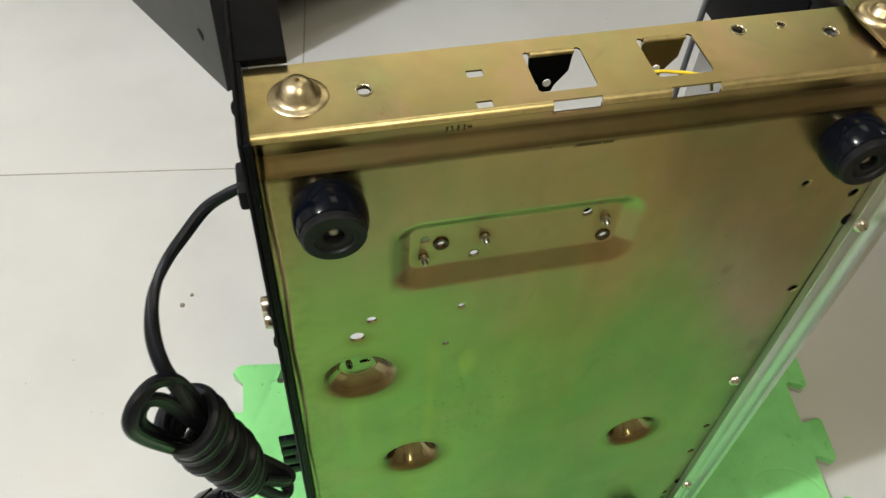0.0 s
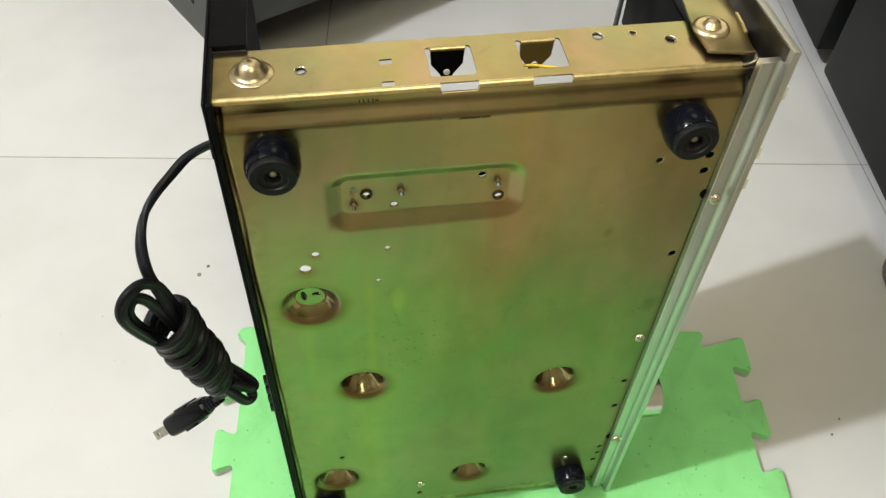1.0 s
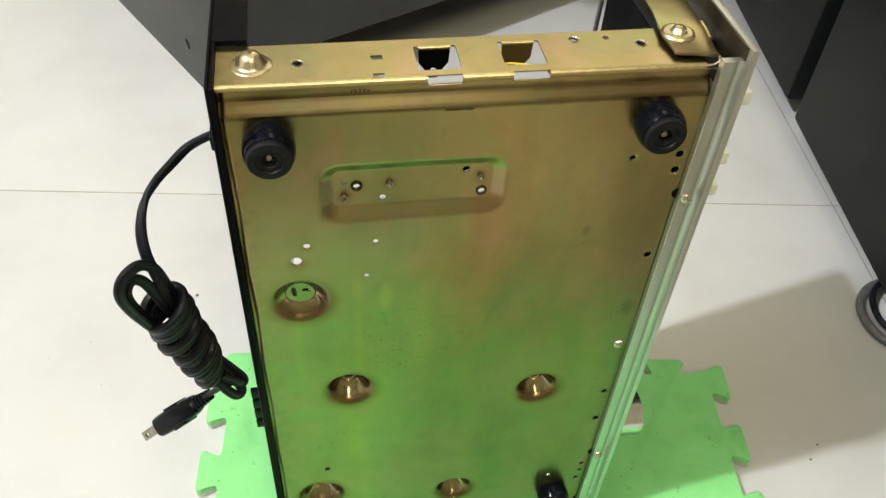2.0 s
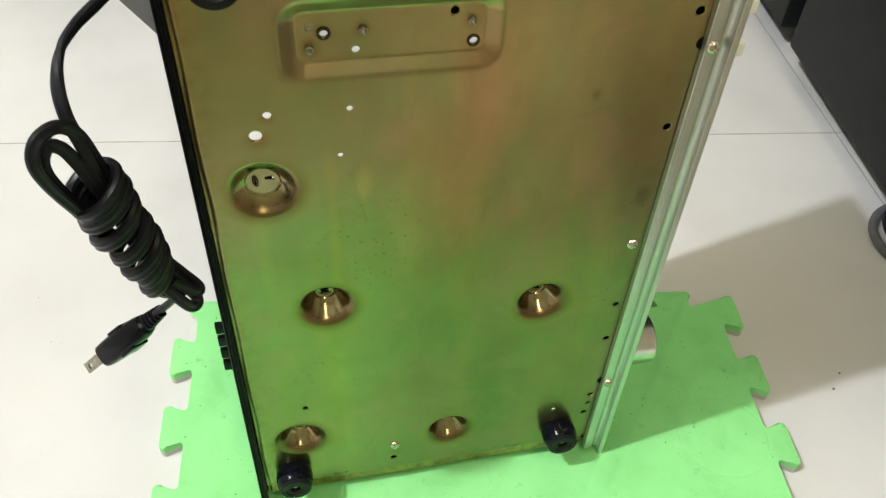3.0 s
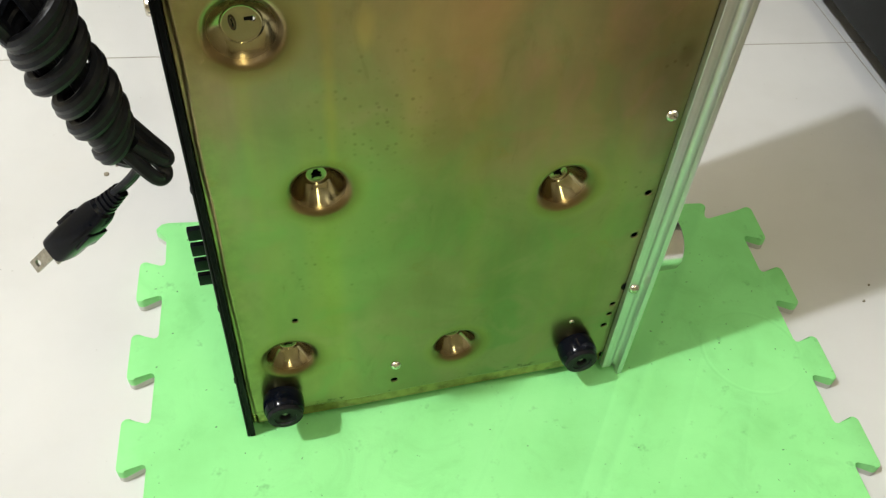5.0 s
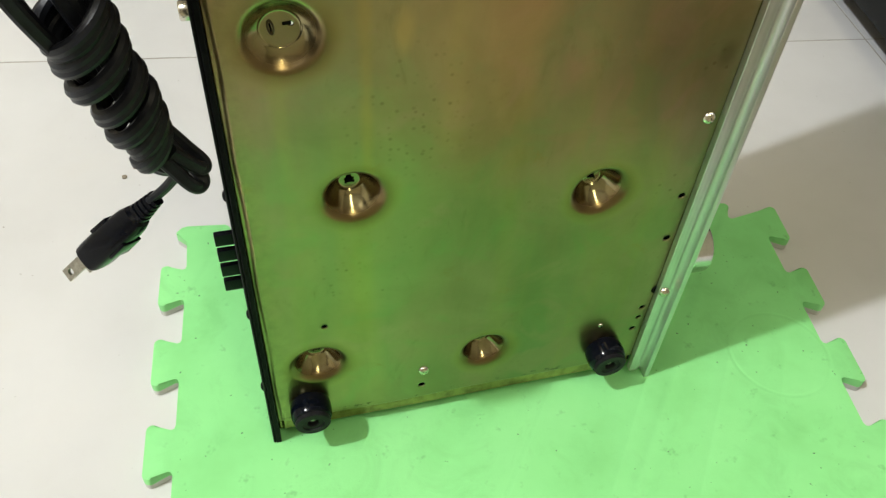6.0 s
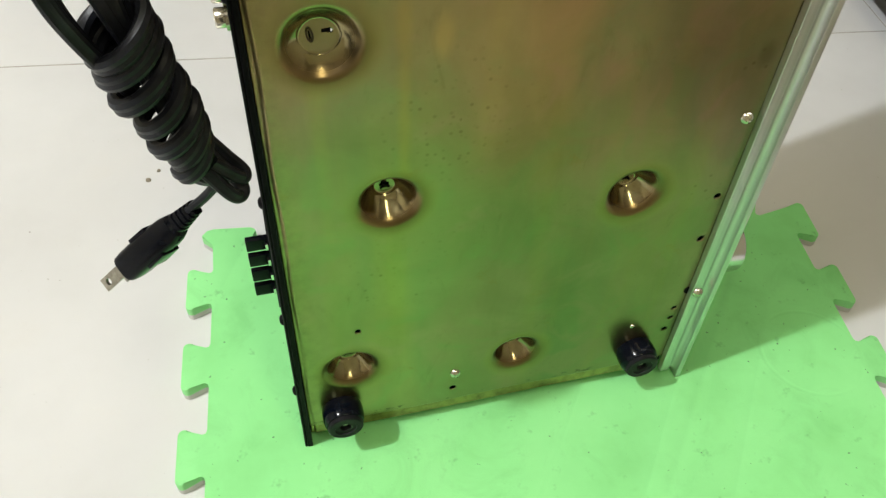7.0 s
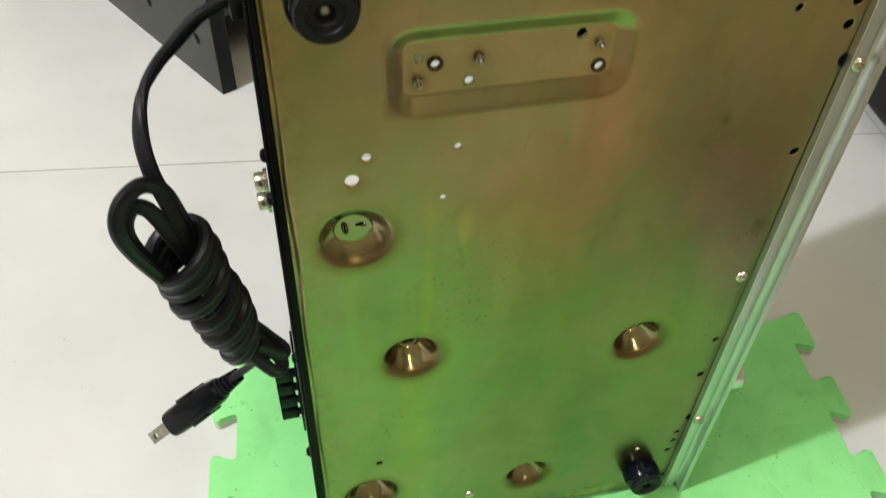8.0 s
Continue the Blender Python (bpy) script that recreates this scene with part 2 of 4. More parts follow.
def foam_mat():
    m, nt, p = mat("green_foam")
    c = coords(nt)
    f = noise_tex(nt, 18.0, 4.0, 0.55)
    col = ramp(nt, f, [(0.3, (0.238, 0.665, 0.235)), (0.5, (0.265, 0.728, 0.268)), (0.7, (0.290, 0.762, 0.292))])
    spots = grey(nt, noise_tex(nt, 300.0, 2.0, 0.4), 0.0, 0.75, 0.757, 0.785)
    col = mixc(nt, spots, col, (0.03, 0.10, 0.035))
    mottle = grey(nt, noise_tex(nt, 26.0, 5.0, 0.65, None, 0.6), 0.0, 0.30, 0.50, 0.72)
    col = mixc(nt, mottle, col, (0.17, 0.52, 0.17))
    smear = grey(nt, noise_tex(nt, 70.0, 3.0, 0.7), 0.0, 0.50, 0.61, 0.80)
    col = mixc(nt, smear, col, (0.08, 0.30, 0.09))
    nt.links.new(col, p.inputs["Base Color"])
    p.inputs["Roughness"].default_value = 0.55
    p.inputs["Specular IOR Level"].default_value = 0.35
    # a round dent left by something heavy
    d = node(nt, "ShaderNodeVectorMath", {0: c, 1: (0.361, -0.010, 0.012)}, operation="DISTANCE").outputs["Value"]
    ring = math_node(nt, "ABSOLUTE", math_node(nt, "SUBTRACT", d, 0.036))
    dent = grey(nt, ring, 1.0, 0.0, 0.0, 0.0022)
    grain = noise_tex(nt, 1100.0, 3.0)
    lumps = noise_tex(nt, 40.0, 3.0)
    h = math_node(nt, "ADD", math_node(nt, "MULTIPLY", grain, 0.25), math_node(nt, "MULTIPLY", lumps, 0.9))
    h = math_node(nt, "SUBTRACT", h, math_node(nt, "MULTIPLY", dent, 0.45))
    bump(nt, p, h, 0.35, 0.0010)
    return m


def tile_mat():
    m, nt, p = mat("cream_porcelain_tile")
    c = node(nt, "ShaderNodeNewGeometry").outputs["Position"]
    f = noise_tex(nt, 6.0, 5.0, 0.55, c)
    col = ramp(nt, f, [(0.3, (0.61, 0.608, 0.602)), (0.5, (0.655, 0.655, 0.652)), (0.7, (0.695, 0.696, 0.695))])
    rnd = node(nt, "ShaderNodeObjectInfo").outputs["Random"]
    col = mixc(nt, 1.0, col, ramp(nt, rnd, [(0.0, (0.96, 0.96, 0.96)), (1.0, (1.0, 1.0, 1.0))]), "MULTIPLY")
    dirt = grey(nt, noise_tex(nt, 240.0, 2.0, 0.4, c), 0.0, 0.5, 0.765, 0.80)
    col = mixc(nt, dirt, col, (0.18, 0.15, 0.11))
    smear = grey(nt, noise_tex(nt, 12.0, 5.0, 0.6, c), 0.0, 0.22, 0.52, 0.85)
    col = mixc(nt, smear, col, (0.52, 0.47, 0.40))
    nt.links.new(col, p.inputs["Base Color"])
    p.inputs["Roughness"].default_value = 0.22
    bump(nt, p, noise_tex(nt, 9.0, 2.0, 0.5, c), 0.05, 0.002)
    return m


def brushed_alu():
    m, nt, p = mat("satin_aluminium")
    c = coords(nt)
    s = node(nt, "ShaderNodeMapping", {"Vector": c, "Scale": (500.0, 500.0, 8.0)}).outputs[0]
    f = noise_tex(nt, 1.0, 3.0, 0.5, s)
    nt.links.new(ramp(nt, f, [(0.3, (0.55, 0.555, 0.56)), (0.7, (0.63, 0.635, 0.64))]), p.inputs["Base Color"])
    p.inputs["Metallic"].default_value = 1.0
    p.inputs["Roughness"].default_value = 0.38
    bump(nt, p, f, 0.01, 0.0002)
    return m


M_CHROME8 = chromate()
M_FOAM = foam_mat()
M_FOAM_BASE = simple("pale_foam_underlay", (0.55, 0.54, 0.52), 0.8, var=0.12, scale=80)
M_TILE = tile_mat()
M_JOINT = simple("grey_grout", (0.36, 0.335, 0.30), 0.85, var=0.2, scale=90)
M_ALU = brushed_alu()
M_ALU_BRIGHT = simple("polished_aluminium", (0.80, 0.80, 0.78), 0.22, 1.0, 0.06, 200)
M_STEEL = simple("nickel_steel", (0.58, 0.54, 0.45), 0.22, 1.0, 0.15, 700)
M_CRUMB = simple("brown_dirt", (0.20, 0.17, 0.125), 0.9)
M_DULL = simple("dull_steel", (0.36, 0.34, 0.29), 0.38, 1.0, 0.2, 500)
M_WHITE_METAL = simple("white_satin_metal", (0.93, 0.93, 0.91), 0.35, 0.0, 0.06, 200)
M_BRASS = simple("passivated_brass", (0.60, 0.505, 0.34), 0.33, 1.0, 0.15, 500)
M_BLACK_STEEL = simple("black_painted_steel", (0.003, 0.003, 0.004), 0.45, 0.0, 0.3, 120, 0.05, 0.0002, 1800, 0.07)
# lighter gold puts the highlight of the bends into the colour
M_EDGE_LIGHT = simple("edge_highlight_gold", (0.66, 0.54, 0.29), 0.34, 1.0, 0.12, 300)
# near-black put in for the shade inside holes and slots
M_HOLE_SHADE = simple("recess_shade", (0.004, 0.0035, 0.003), 0.8, 0.0, 0.2, 300, spec=0.05)
M_BAKELITE = simple("black_bakelite", (0.002, 0.003, 0.006), 0.11, 0.0, 0.3, 150, 0.0, 0.0004, 300, 0.15)
M_RUBBER = simple("black_rubber", (0.010, 0.010, 0.012), 0.45, 0.0, 0.25, 250, 0.1, 0.0003, 1500, 0.14)
M_CORD = simple("black_cord_vinyl", (0.0075, 0.0085, 0.0125), 0.38, 0.0, 0.3, 160, 0.12, 0.0004, 700, 0.20)
M_PLASTIC = simple("black_plastic", (0.0025, 0.003, 0.005), 0.18, 0.0, 0.25, 200, 0.08, 0.0003, 1200, 0.14)
M_GREY_PLASTIC = simple("grey_plastic", (0.12, 0.12, 0.13), 0.4, 0.0, 0.2, 100)
M_BOARD = simple("black_laminate", (0.021, 0.023, 0.021), 0.42, 0.0, 0.25, 30, 0.2, 0.0004, 900)
M_CHARCOAL = simple("charcoal_laminate", (0.0048, 0.0058, 0.0064), 0.5, 0.0, 0.25, 20, 0.25, 0.0005, 700, 0.22)
M_YELLOW = simple("yellow_wire_pvc", (0.75, 0.55, 0.04), 0.4, 0.0, 0.1, 200)
M_WALL = simple("off_white_paint", (0.62, 0.575, 0.46), 0.85, 0.0, 0.06, 3, 0.1, 0.001, 250)
M_CEIL = simple("white_ceiling_paint", (0.60, 0.565, 0.49), 0.9, 0.0, 0.04, 3)
M_BROWN_STEEL = simple("brown_toned_steel", (0.085, 0.066, 0.042), 0.36, 1.0, 0.3, 90)
M_SMUDGED = simple("smudged_dark_steel", (0.125, 0.112, 0.092), 0.42, 1.0, 0.55, 45)
M_BROWNWALL = simple("brown_wall_paint", (0.15, 0.12, 0.085), 0.85, 0.0, 0.12, 3, 0.1, 0.001, 250)
M_DARK_SCREEN = simple("dark_screen_paint", (0.36, 0.305, 0.22), 0.8, 0.0, 0.15, 3, 0.1, 0.001, 250)
M_TAUPE_SCREEN = simple("taupe_screen_paint", (0.62, 0.555, 0.42), 0.8, 0.0, 0.15, 3, 0.1, 0.001, 250)


# ---------------------------------------------------------------- building helpers
def empty(name, where, label="", category="", group="", kind=""):
    ob = new(name)
    ob.empty_display_size = 0.02
    ob.location = where
    STAND[ob.name] = Matrix.Translation(where)
    return tagged(ob, label, category, group, kind)


STAND = {}      # the pose in the world of every object made here


def under(ob, parent):
    """Makes ob a part of its parent, with its own pose kept in world coordinates."""
    ob.parent = parent
    ob.matrix_parent_inverse = STAND[parent.name].inverted()


def put(name, mesh, material, parent=None, label="", m=None, smooth=True):
    """Links a mesh, made in world coordinates or moved by m, as one object under its thing."""
    if material is not None and not mesh.materials:
        mesh.materials.append(material)
    ob = new(name, mesh)
    STAND[ob.name] = m.copy() if m is not None else Matrix.Identity(4)
    if parent is not None:
        under(ob, parent)
    if m is not None:
        ob.matrix_basis = m
    return tagged(ob, label)


def finish(bm, name, smooth_angle=38.0):
    bmesh.ops.recalc_face_normals(bm, faces=bm.faces[:])
    for f in bm.faces:
        f.smooth = True
    lim = radians(smooth_angle)
    for e in bm.edges:
        e.smooth = len(e.link_faces) == 2 and e.calc_face_angle(0.0) < lim
    me = bpy.data.meshes.new(name)
    bm.to_mesh(me)
    bm.free()
    return me


def part(name, bm, material, parent=None, label="", m=None):
    return put(name, finish(bm, name), material, parent, label, m)


def box(x0, x1, y0, y1, z0, z1, bevel=0.0, segs=2):
    bm = bmesh.new()
    bmesh.ops.create_cube(bm, size=1.0)
    bmesh.ops.transform(bm, matrix=Matrix.LocRotScale(((x0 + x1) / 2, (y0 + y1) / 2, (z0 + z1) / 2), None, (x1 - x0, y1 - y0, z1 - z0)), verts=bm.verts[:])
    if bevel:
        bmesh.ops.bevel(bm, geom=bm.edges[:], offset=bevel, segments=segs, profile=0.6, affect="EDGES")
    return bm


def revolve(profile, segs=32):
    """A turned shape round z from (radius, height) pairs."""
    bm = bmesh.new()
    rings = []
    for r, h in profile:
        if r < 1e-7:
            rings.append([bm.verts.new((0, 0, h))])
        else:
            rings.append([bm.verts.new((r * math.cos(2 * math.pi * k / segs), r * math.sin(2 * math.pi * k / segs), h)) for k in range(segs)])
    for a, b in zip(rings, rings[1:]):
        for k in range(segs):
            j = (k + 1) % segs
            if len(a) == 1 and len(b) == 1:
                continue
            if len(a) == 1:
                bm.faces.new((a[0], b[k], b[j]))
            elif len(b) == 1:
                bm.faces.new((a[k], a[j], b[0]))
            else:
                bm.faces.new((a[k], a[j], b[j], b[k]))
    return bm


def prism(outline, z0, z1, bevel=0.0):
    """An upright prism over a closed outline of (x, y)."""
    bm = bmesh.new()
    low = [bm.verts.new((x, y, z0)) for x, y in outline]
    high = [bm.verts.new((x, y, z1)) for x, y in outline]
    bm.faces.new(low[::-1])
    top = bm.faces.new(high)
    n = len(low)
    for k in range(n):
        bm.faces.new((low[k], low[(k + 1) % n], high[(k + 1) % n], high[k]))
    if bevel:
        bmesh.ops.bevel(bm, geom=list(top.edges), offset=bevel, segments=2, profile=0.5, affect="EDGES")
    return bm


def spline(points, per=10):
    """Points along a smooth line through the given ones."""
    p = [Vector(q) for q in points]
    p = [2 * p[0] - p[1]] + p + [2 * p[-1] - p[-2]]
    out = []
    for k in range(1, len(p) - 2):
        a, b, c, d = p[k - 1 : k + 3]
        for j in range(per):
            t = j / per
            out.append(0.5 * ((2 * b) + (c - a) * t + (2 * a - 5 * b + 4 * c - d) * t * t + (3 * b - a - 3 * c + d) * t ** 3))
    out.append(p[-2])
    return out


def sweep(line, profile, flat=None):
    """A closed profile of (across, through) carried along a line; flat(k) gives the way of its broad side."""
    bm = bmesh.new()
    rings = []
    side = None
    for k, q in enumerate(line):
        ahead = (line[min(k + 1, len(line) - 1)] - line[max(k - 1, 0)]).normalized()
        want = flat(k) if flat else (side if side is not None else ahead.orthogonal())
        side = want - ahead * want.dot(ahead)
        if side.length < 1e-6:
            side = ahead.orthogonal()
        side.normalize()
        up = ahead.cross(side)
        rings.append([bm.verts.new(q + side * a + up * b) for a, b in profile])
    n = len(profile)
    for r, s in zip(rings, rings[1:]):
        for j in range(n):
            bm.faces.new((r[j], r[(j + 1) % n], s[(j + 1) % n], s[j]))
    bm.faces.new(rings[0][::-1])
    bm.faces.new(rings[-1])
    return bm


def circle_profile(r, n=10):
    return [(r * math.cos(2 * math.pi * k / n), r * math.sin(2 * math.pi * k / n)) for k in range(n)]


def twin_profile(w, t):
    """The section of a flat twin cord: two round cores side by side."""
    r, d = t / 2, (w - t) / 2
    pts = []
    for k in range(7):
        a = math.radians(-120 + 40 * k)
        pts.append((d + r * math.cos(a), r * math.sin(a)))
    for k in range(7):
        a = math.radians(60 + 40 * k)
        pts.append((-d + r * math.cos(a), r * math.sin(a)))
    return pts


def holed_plate(w, h, t, cx, cy, r, n=16):
    """A small upright tongue, w by h, with a round hole through it; z is its thickness."""
    bm = bmesh.new()
    outer, inner = [], []
    for k in range(n):
        a = 2 * math.pi * k / n
        c, s = math.cos(a), math.sin(a)
        f = 1 / max(abs(c), abs(s))
        outer.append((w / 2 * c * f, h / 2 * s * f))
        inner.append((cx + r * c, cy + r * s))
    v = {}
    for z in (0, 1):
        for nm, ring in (("o", outer), ("i", inner)):
            v[nm, z] = [bm.verts.new((x, y, (z - 0.5) * t)) for x, y in ring]
    for k in range(n):
        j = (k + 1) % n
        bm.faces.new((v["o", 1][k], v["o", 1][j], v["i", 1][j], v["i", 1][k]))
        bm.faces.new((v["o", 0][j], v["o", 0][k], v["i", 0][k], v["i", 0][j]))
        bm.faces.new((v["o", 0][k], v["o", 0][j], v["o", 1][j], v["o", 1][k]))
        bm.faces.new((v["i", 0][j], v["i", 0][k], v["i", 1][k], v["i", 1][j]))
    return bm


# ---------------------------------------------------------------- the room
TURN = radians(-7.56)
EX = Vector((math.cos(TURN), math.sin(TURN), 0))
EY = Vector((-math.sin(TURN), math.cos(TURN), 0))
CROSS = Vector((0.685, 0.357, 0))
TILE, GAP = 0.66, 0.0018

tagged(part("floor", box(-3.2, 2.6, -2.2, 3.4, -0.12, -0.0005), M_JOINT), "cream porcelain tiled floor with thin grey joints", "floor", kind="structure")
floor = bpy.data.objects["floor"]
tagged(part("ceiling", box(-3.2, 2.6, -2.2, 3.4, 2.55, 2.70), M_CEIL), "plain white painted ceiling", "ceiling", kind="structure")
tagged(part("wall_north", box(-3.2, 2.6, 3.4, 3.55, -0.12, 2.70), M_WALL), "plain off-white painted wall", "wall", kind="structure")
tagged(part("wall_west", box(-3.35, -3.2, -2.2, 3.4, -0.12, 2.70), M_WALL), "plain off-white painted wall", "wall", kind="structure")
tagged(part("wall_east", box(2.6, 2.75, -2.2, 3.4, -0.12, 2.70), M_WALL), "plain off-white painted wall", "wall", kind="structure")
# three low screens, out of view, added only to shape the plate's reflections
tagged(part("wall_low_end", box(-0.45, 0.36, -0.60, -0.390, -0.12, 0.60), M_TAUPE_SCREEN), "unseen low taupe screen, added for the plate to reflect", "wall", kind="structure")
ledge_bm = box(0.165, 0.358, -0.3895, -0.225, 0.0125, 0.20)
for v in ledge_bm.verts:
    if v.co.z > 0.1 and v.co.y > -0.3:
        v.co.y, v.co.z = -0.330, 0.16
tagged(part("wall_low_ledge", ledge_bm, M_TAUPE_SCREEN), "unseen low taupe block with a sloping face, added for the plate to reflect", "wall", kind="structure")
SKEW = Matrix.Translation((0.37, -0.385, 0)) @ Matrix.Rotation(math.atan2(0.445, 0.25), 4, "Z")
tagged(part("wall_low", box(0.0, 0.51, -0.16, 0.0, -0.12, 0.50), M_DARK_SCREEN, None, "", SKEW), "unseen low dark screen, added for the plate to reflect", "wall", kind="structure")
# closing wall out of view, made brown to darken the dimples' reflections
tagged(part("wall_south", box(-3.2, 2.6, -2.35, -2.2, -0.12, 2.70), M_BROWNWALL), "unseen plain wall, brown to darken what the dimples reflect", "wall", kind="structure")


def ceiling_lamp(x, y):
    """A round ceiling lamp: ring and glass, the light just below it."""
    thing = empty("ceiling_lamp", (x, y, 2.55), "round white ceiling lamp, switched on", "lamp")
    part("housing", revolve([(0.0, 2.549), (0.06, 2.549), (0.062, 2.53), (0.040, 2.515), (0.032, 2.485), (0.0, 2.485)], 40), M_CEIL, thing, "", pose(x, y, 0))
    return thing


def unseen_panel(x, y, a, b):
    """An unseen long ceiling light: tray and frame, the light just below it."""
    thing = empty("unseen_panel", (x, y, 2.55), "unseen long white ceiling light, put in for fill and highlights", "lamp", "long ceiling lights")
    part("tray", box(x - a, x + a, y - b, y + b, 2.505, 2.549, 0.006), M_CEIL, thing)


ceiling_lamp(KEY[0], KEY[1])
for px, py, power, lx, ly in PANELS:
    unseen_panel(px, py, lx / 2 + 0.02, ly / 2 + 0.02)


# ---------------------------------------------------------------- the foam mat
MAT_Z = 0.012
MAT_O = Vector((-0.0430, 0.1830, 0))        # its far left inner corner
MAT_U = Vector((0.9901, -0.1405, 0))        # along the far edge
MAT_L = Vector((0.0940, 0.9956, 0))         # along the left side, which leans in a little
MAT_R = Vector((0.1404, 0.9901, 0))         # along the right side
BODY, PITCH, REACH = 0.4617, 0.0686, 0.0200


def tongue(c, out=REACH, neck=0.0136, wide=0.0195, r=0.0042):
    """A dovetail tongue round c on the line v = 0, pointing to +v, as a list of (u, v) with rounded shoulders."""
    pts = [(c - neck - 0.004, 0.0), (c - neck - 0.0010, 0.0012), (c - neck, 0.0042)]
    corners = [(c - wide, out), (c + wide, out)]
    for s, (cx, cy) in zip((-1, 1), corners):
        fan = []
        for k in range(6):
            a = math.radians(200 - 110 * k / 5) if s < 0 else math.radians(90 - 110 * k / 5)
            fan.append((cx - s * r + r * math.cos(a), cy - r + r * math.sin(a)))
        pts += fan
    pts += [(c + neck, 0.0042), (c + neck + 0.0010, 0.0012), (c + neck + 0.004, 0.0)]
    return pts


def mat_outline():
    loop = []
    # far edge, from the left to the right
    loop += [(-0.0010, 0.0030), (-0.0105, 0.0120), (-0.0108, 0.0140), (-0.0070, 0.0190), (-0.0020, 0.0206)]
    loop += [(u, v) for u, v in tongue(0.0114) if u > 0.0114]
    for k in range(1, 7):
        loop += tongue(0.0114 + PITCH * k)
    # right side, away from the far edge
    for k in range(7):
        c = 0.0062 + PITCH * k
        if c < BODY:
            loop += [(BODY + v, -u) for u, v in tongue(c) if not (k == 0 and (v < 0.004 and u < c))]
    # near edge, back to the left
    for k in range(6):
        loop += [(BODY - u, -BODY - v) for u, v in tongue(0.045 + PITCH * k)]
    # left side
    for k in range(5, -1, -1):
        c = 0.0402 + PITCH * k
        loop += [(-v, -u) for u, v in reversed(tongue(c))]
    out = []
    for u, v in loop:
        q = MAT_O + MAT_U * u + MAT_L.lerp(MAT_R, u / BODY) * v
        if not out or (Vector((q.x, q.y)) - Vector(out[-1])).length > 0.0004:
            out.append((q.x, q.y))
    return out


foam = empty("foam_mat", (0.17, -0.04, 0.0), "bright green interlocking foam mat with a pale underside, on the tiles", "mat")
OUTLINE = mat_outline()
part("underlay", prism(OUTLINE, 0.0005, 0.0052), M_FOAM_BASE, foam, "pale grey foam underlay")
part("top_sheet", prism(OUTLINE, 0.0052, MAT_Z, 0.0010), M_FOAM, foam)


# ---------------------------------------------------------------- the amplifier on its side
amp = empty("amplifier", (0.125, 0.08, MAT_Z), "amplifier standing on its side on a green mat, brassy underside showing", "amplifier")
PX0, PX1, PZ0, PZ1 = 0.0058, 0.2446, 0.0175, 0.4462
DIMPLES = [  # x, z, rim radius, floor radius, depth
    (0.0340, 0.3060, 0.0155, 0.0080, 0.0070),
    (0.0592, 0.2160, 0.0137, 0.0052, 0.0128),
    (0.1882, 0.1957, 0.0137, 0.0052, 0.0128),
    (0.0345, 0.0852, 0.0142, 0.0052, 0.0128),
    (0.1368, 0.0690, 0.0135, 0.0052, 0.0126),
]
HOLES = [  # x, z, radius
    (0.0340, 0.3385, 0.0030), (0.0402, 0.3492, 0.0020), (0.0772, 0.3493, 0.0015), (0.0718, 0.3232, 0.0014),
    (0.2130, 0.3962, 0.0019), (0.2390, 0.3208, 0.0018), (0.2392, 0.1830, 0.0016), (0.2392, 0.1490, 0.0017),
    (0.0972, 0.0440, 0.0018), (0.0398, 0.1205, 0.0018), (0.2395, 0.0850, 0.0015), (0.2395, 0.0750, 0.0014),
    (0.2380, 0.0635, 0.0016), (0.2375, 0.4070, 0.0017), (0.2390, 0.3968, 0.0018), (0.2390, 0.3862, 0.0018),
    (0.0620, 0.3885, 0.0018), (0.0680, 0.3855, 0.0019), (0.0815, 0.3765, 0.0018), (0.1340, 0.3770, 0.0019),
    (0.1250, 0.3920, 0.0020), (0.0385, 0.3075, 0.0011), (0.1960, 0.3360, 0.0006),
]


RECESS = 0.0046     # depth of the pressed recess


def smooth(t):
    t = np.clip(t, 0.0, 1.0)
    return t * t * (3 - 2 * t)


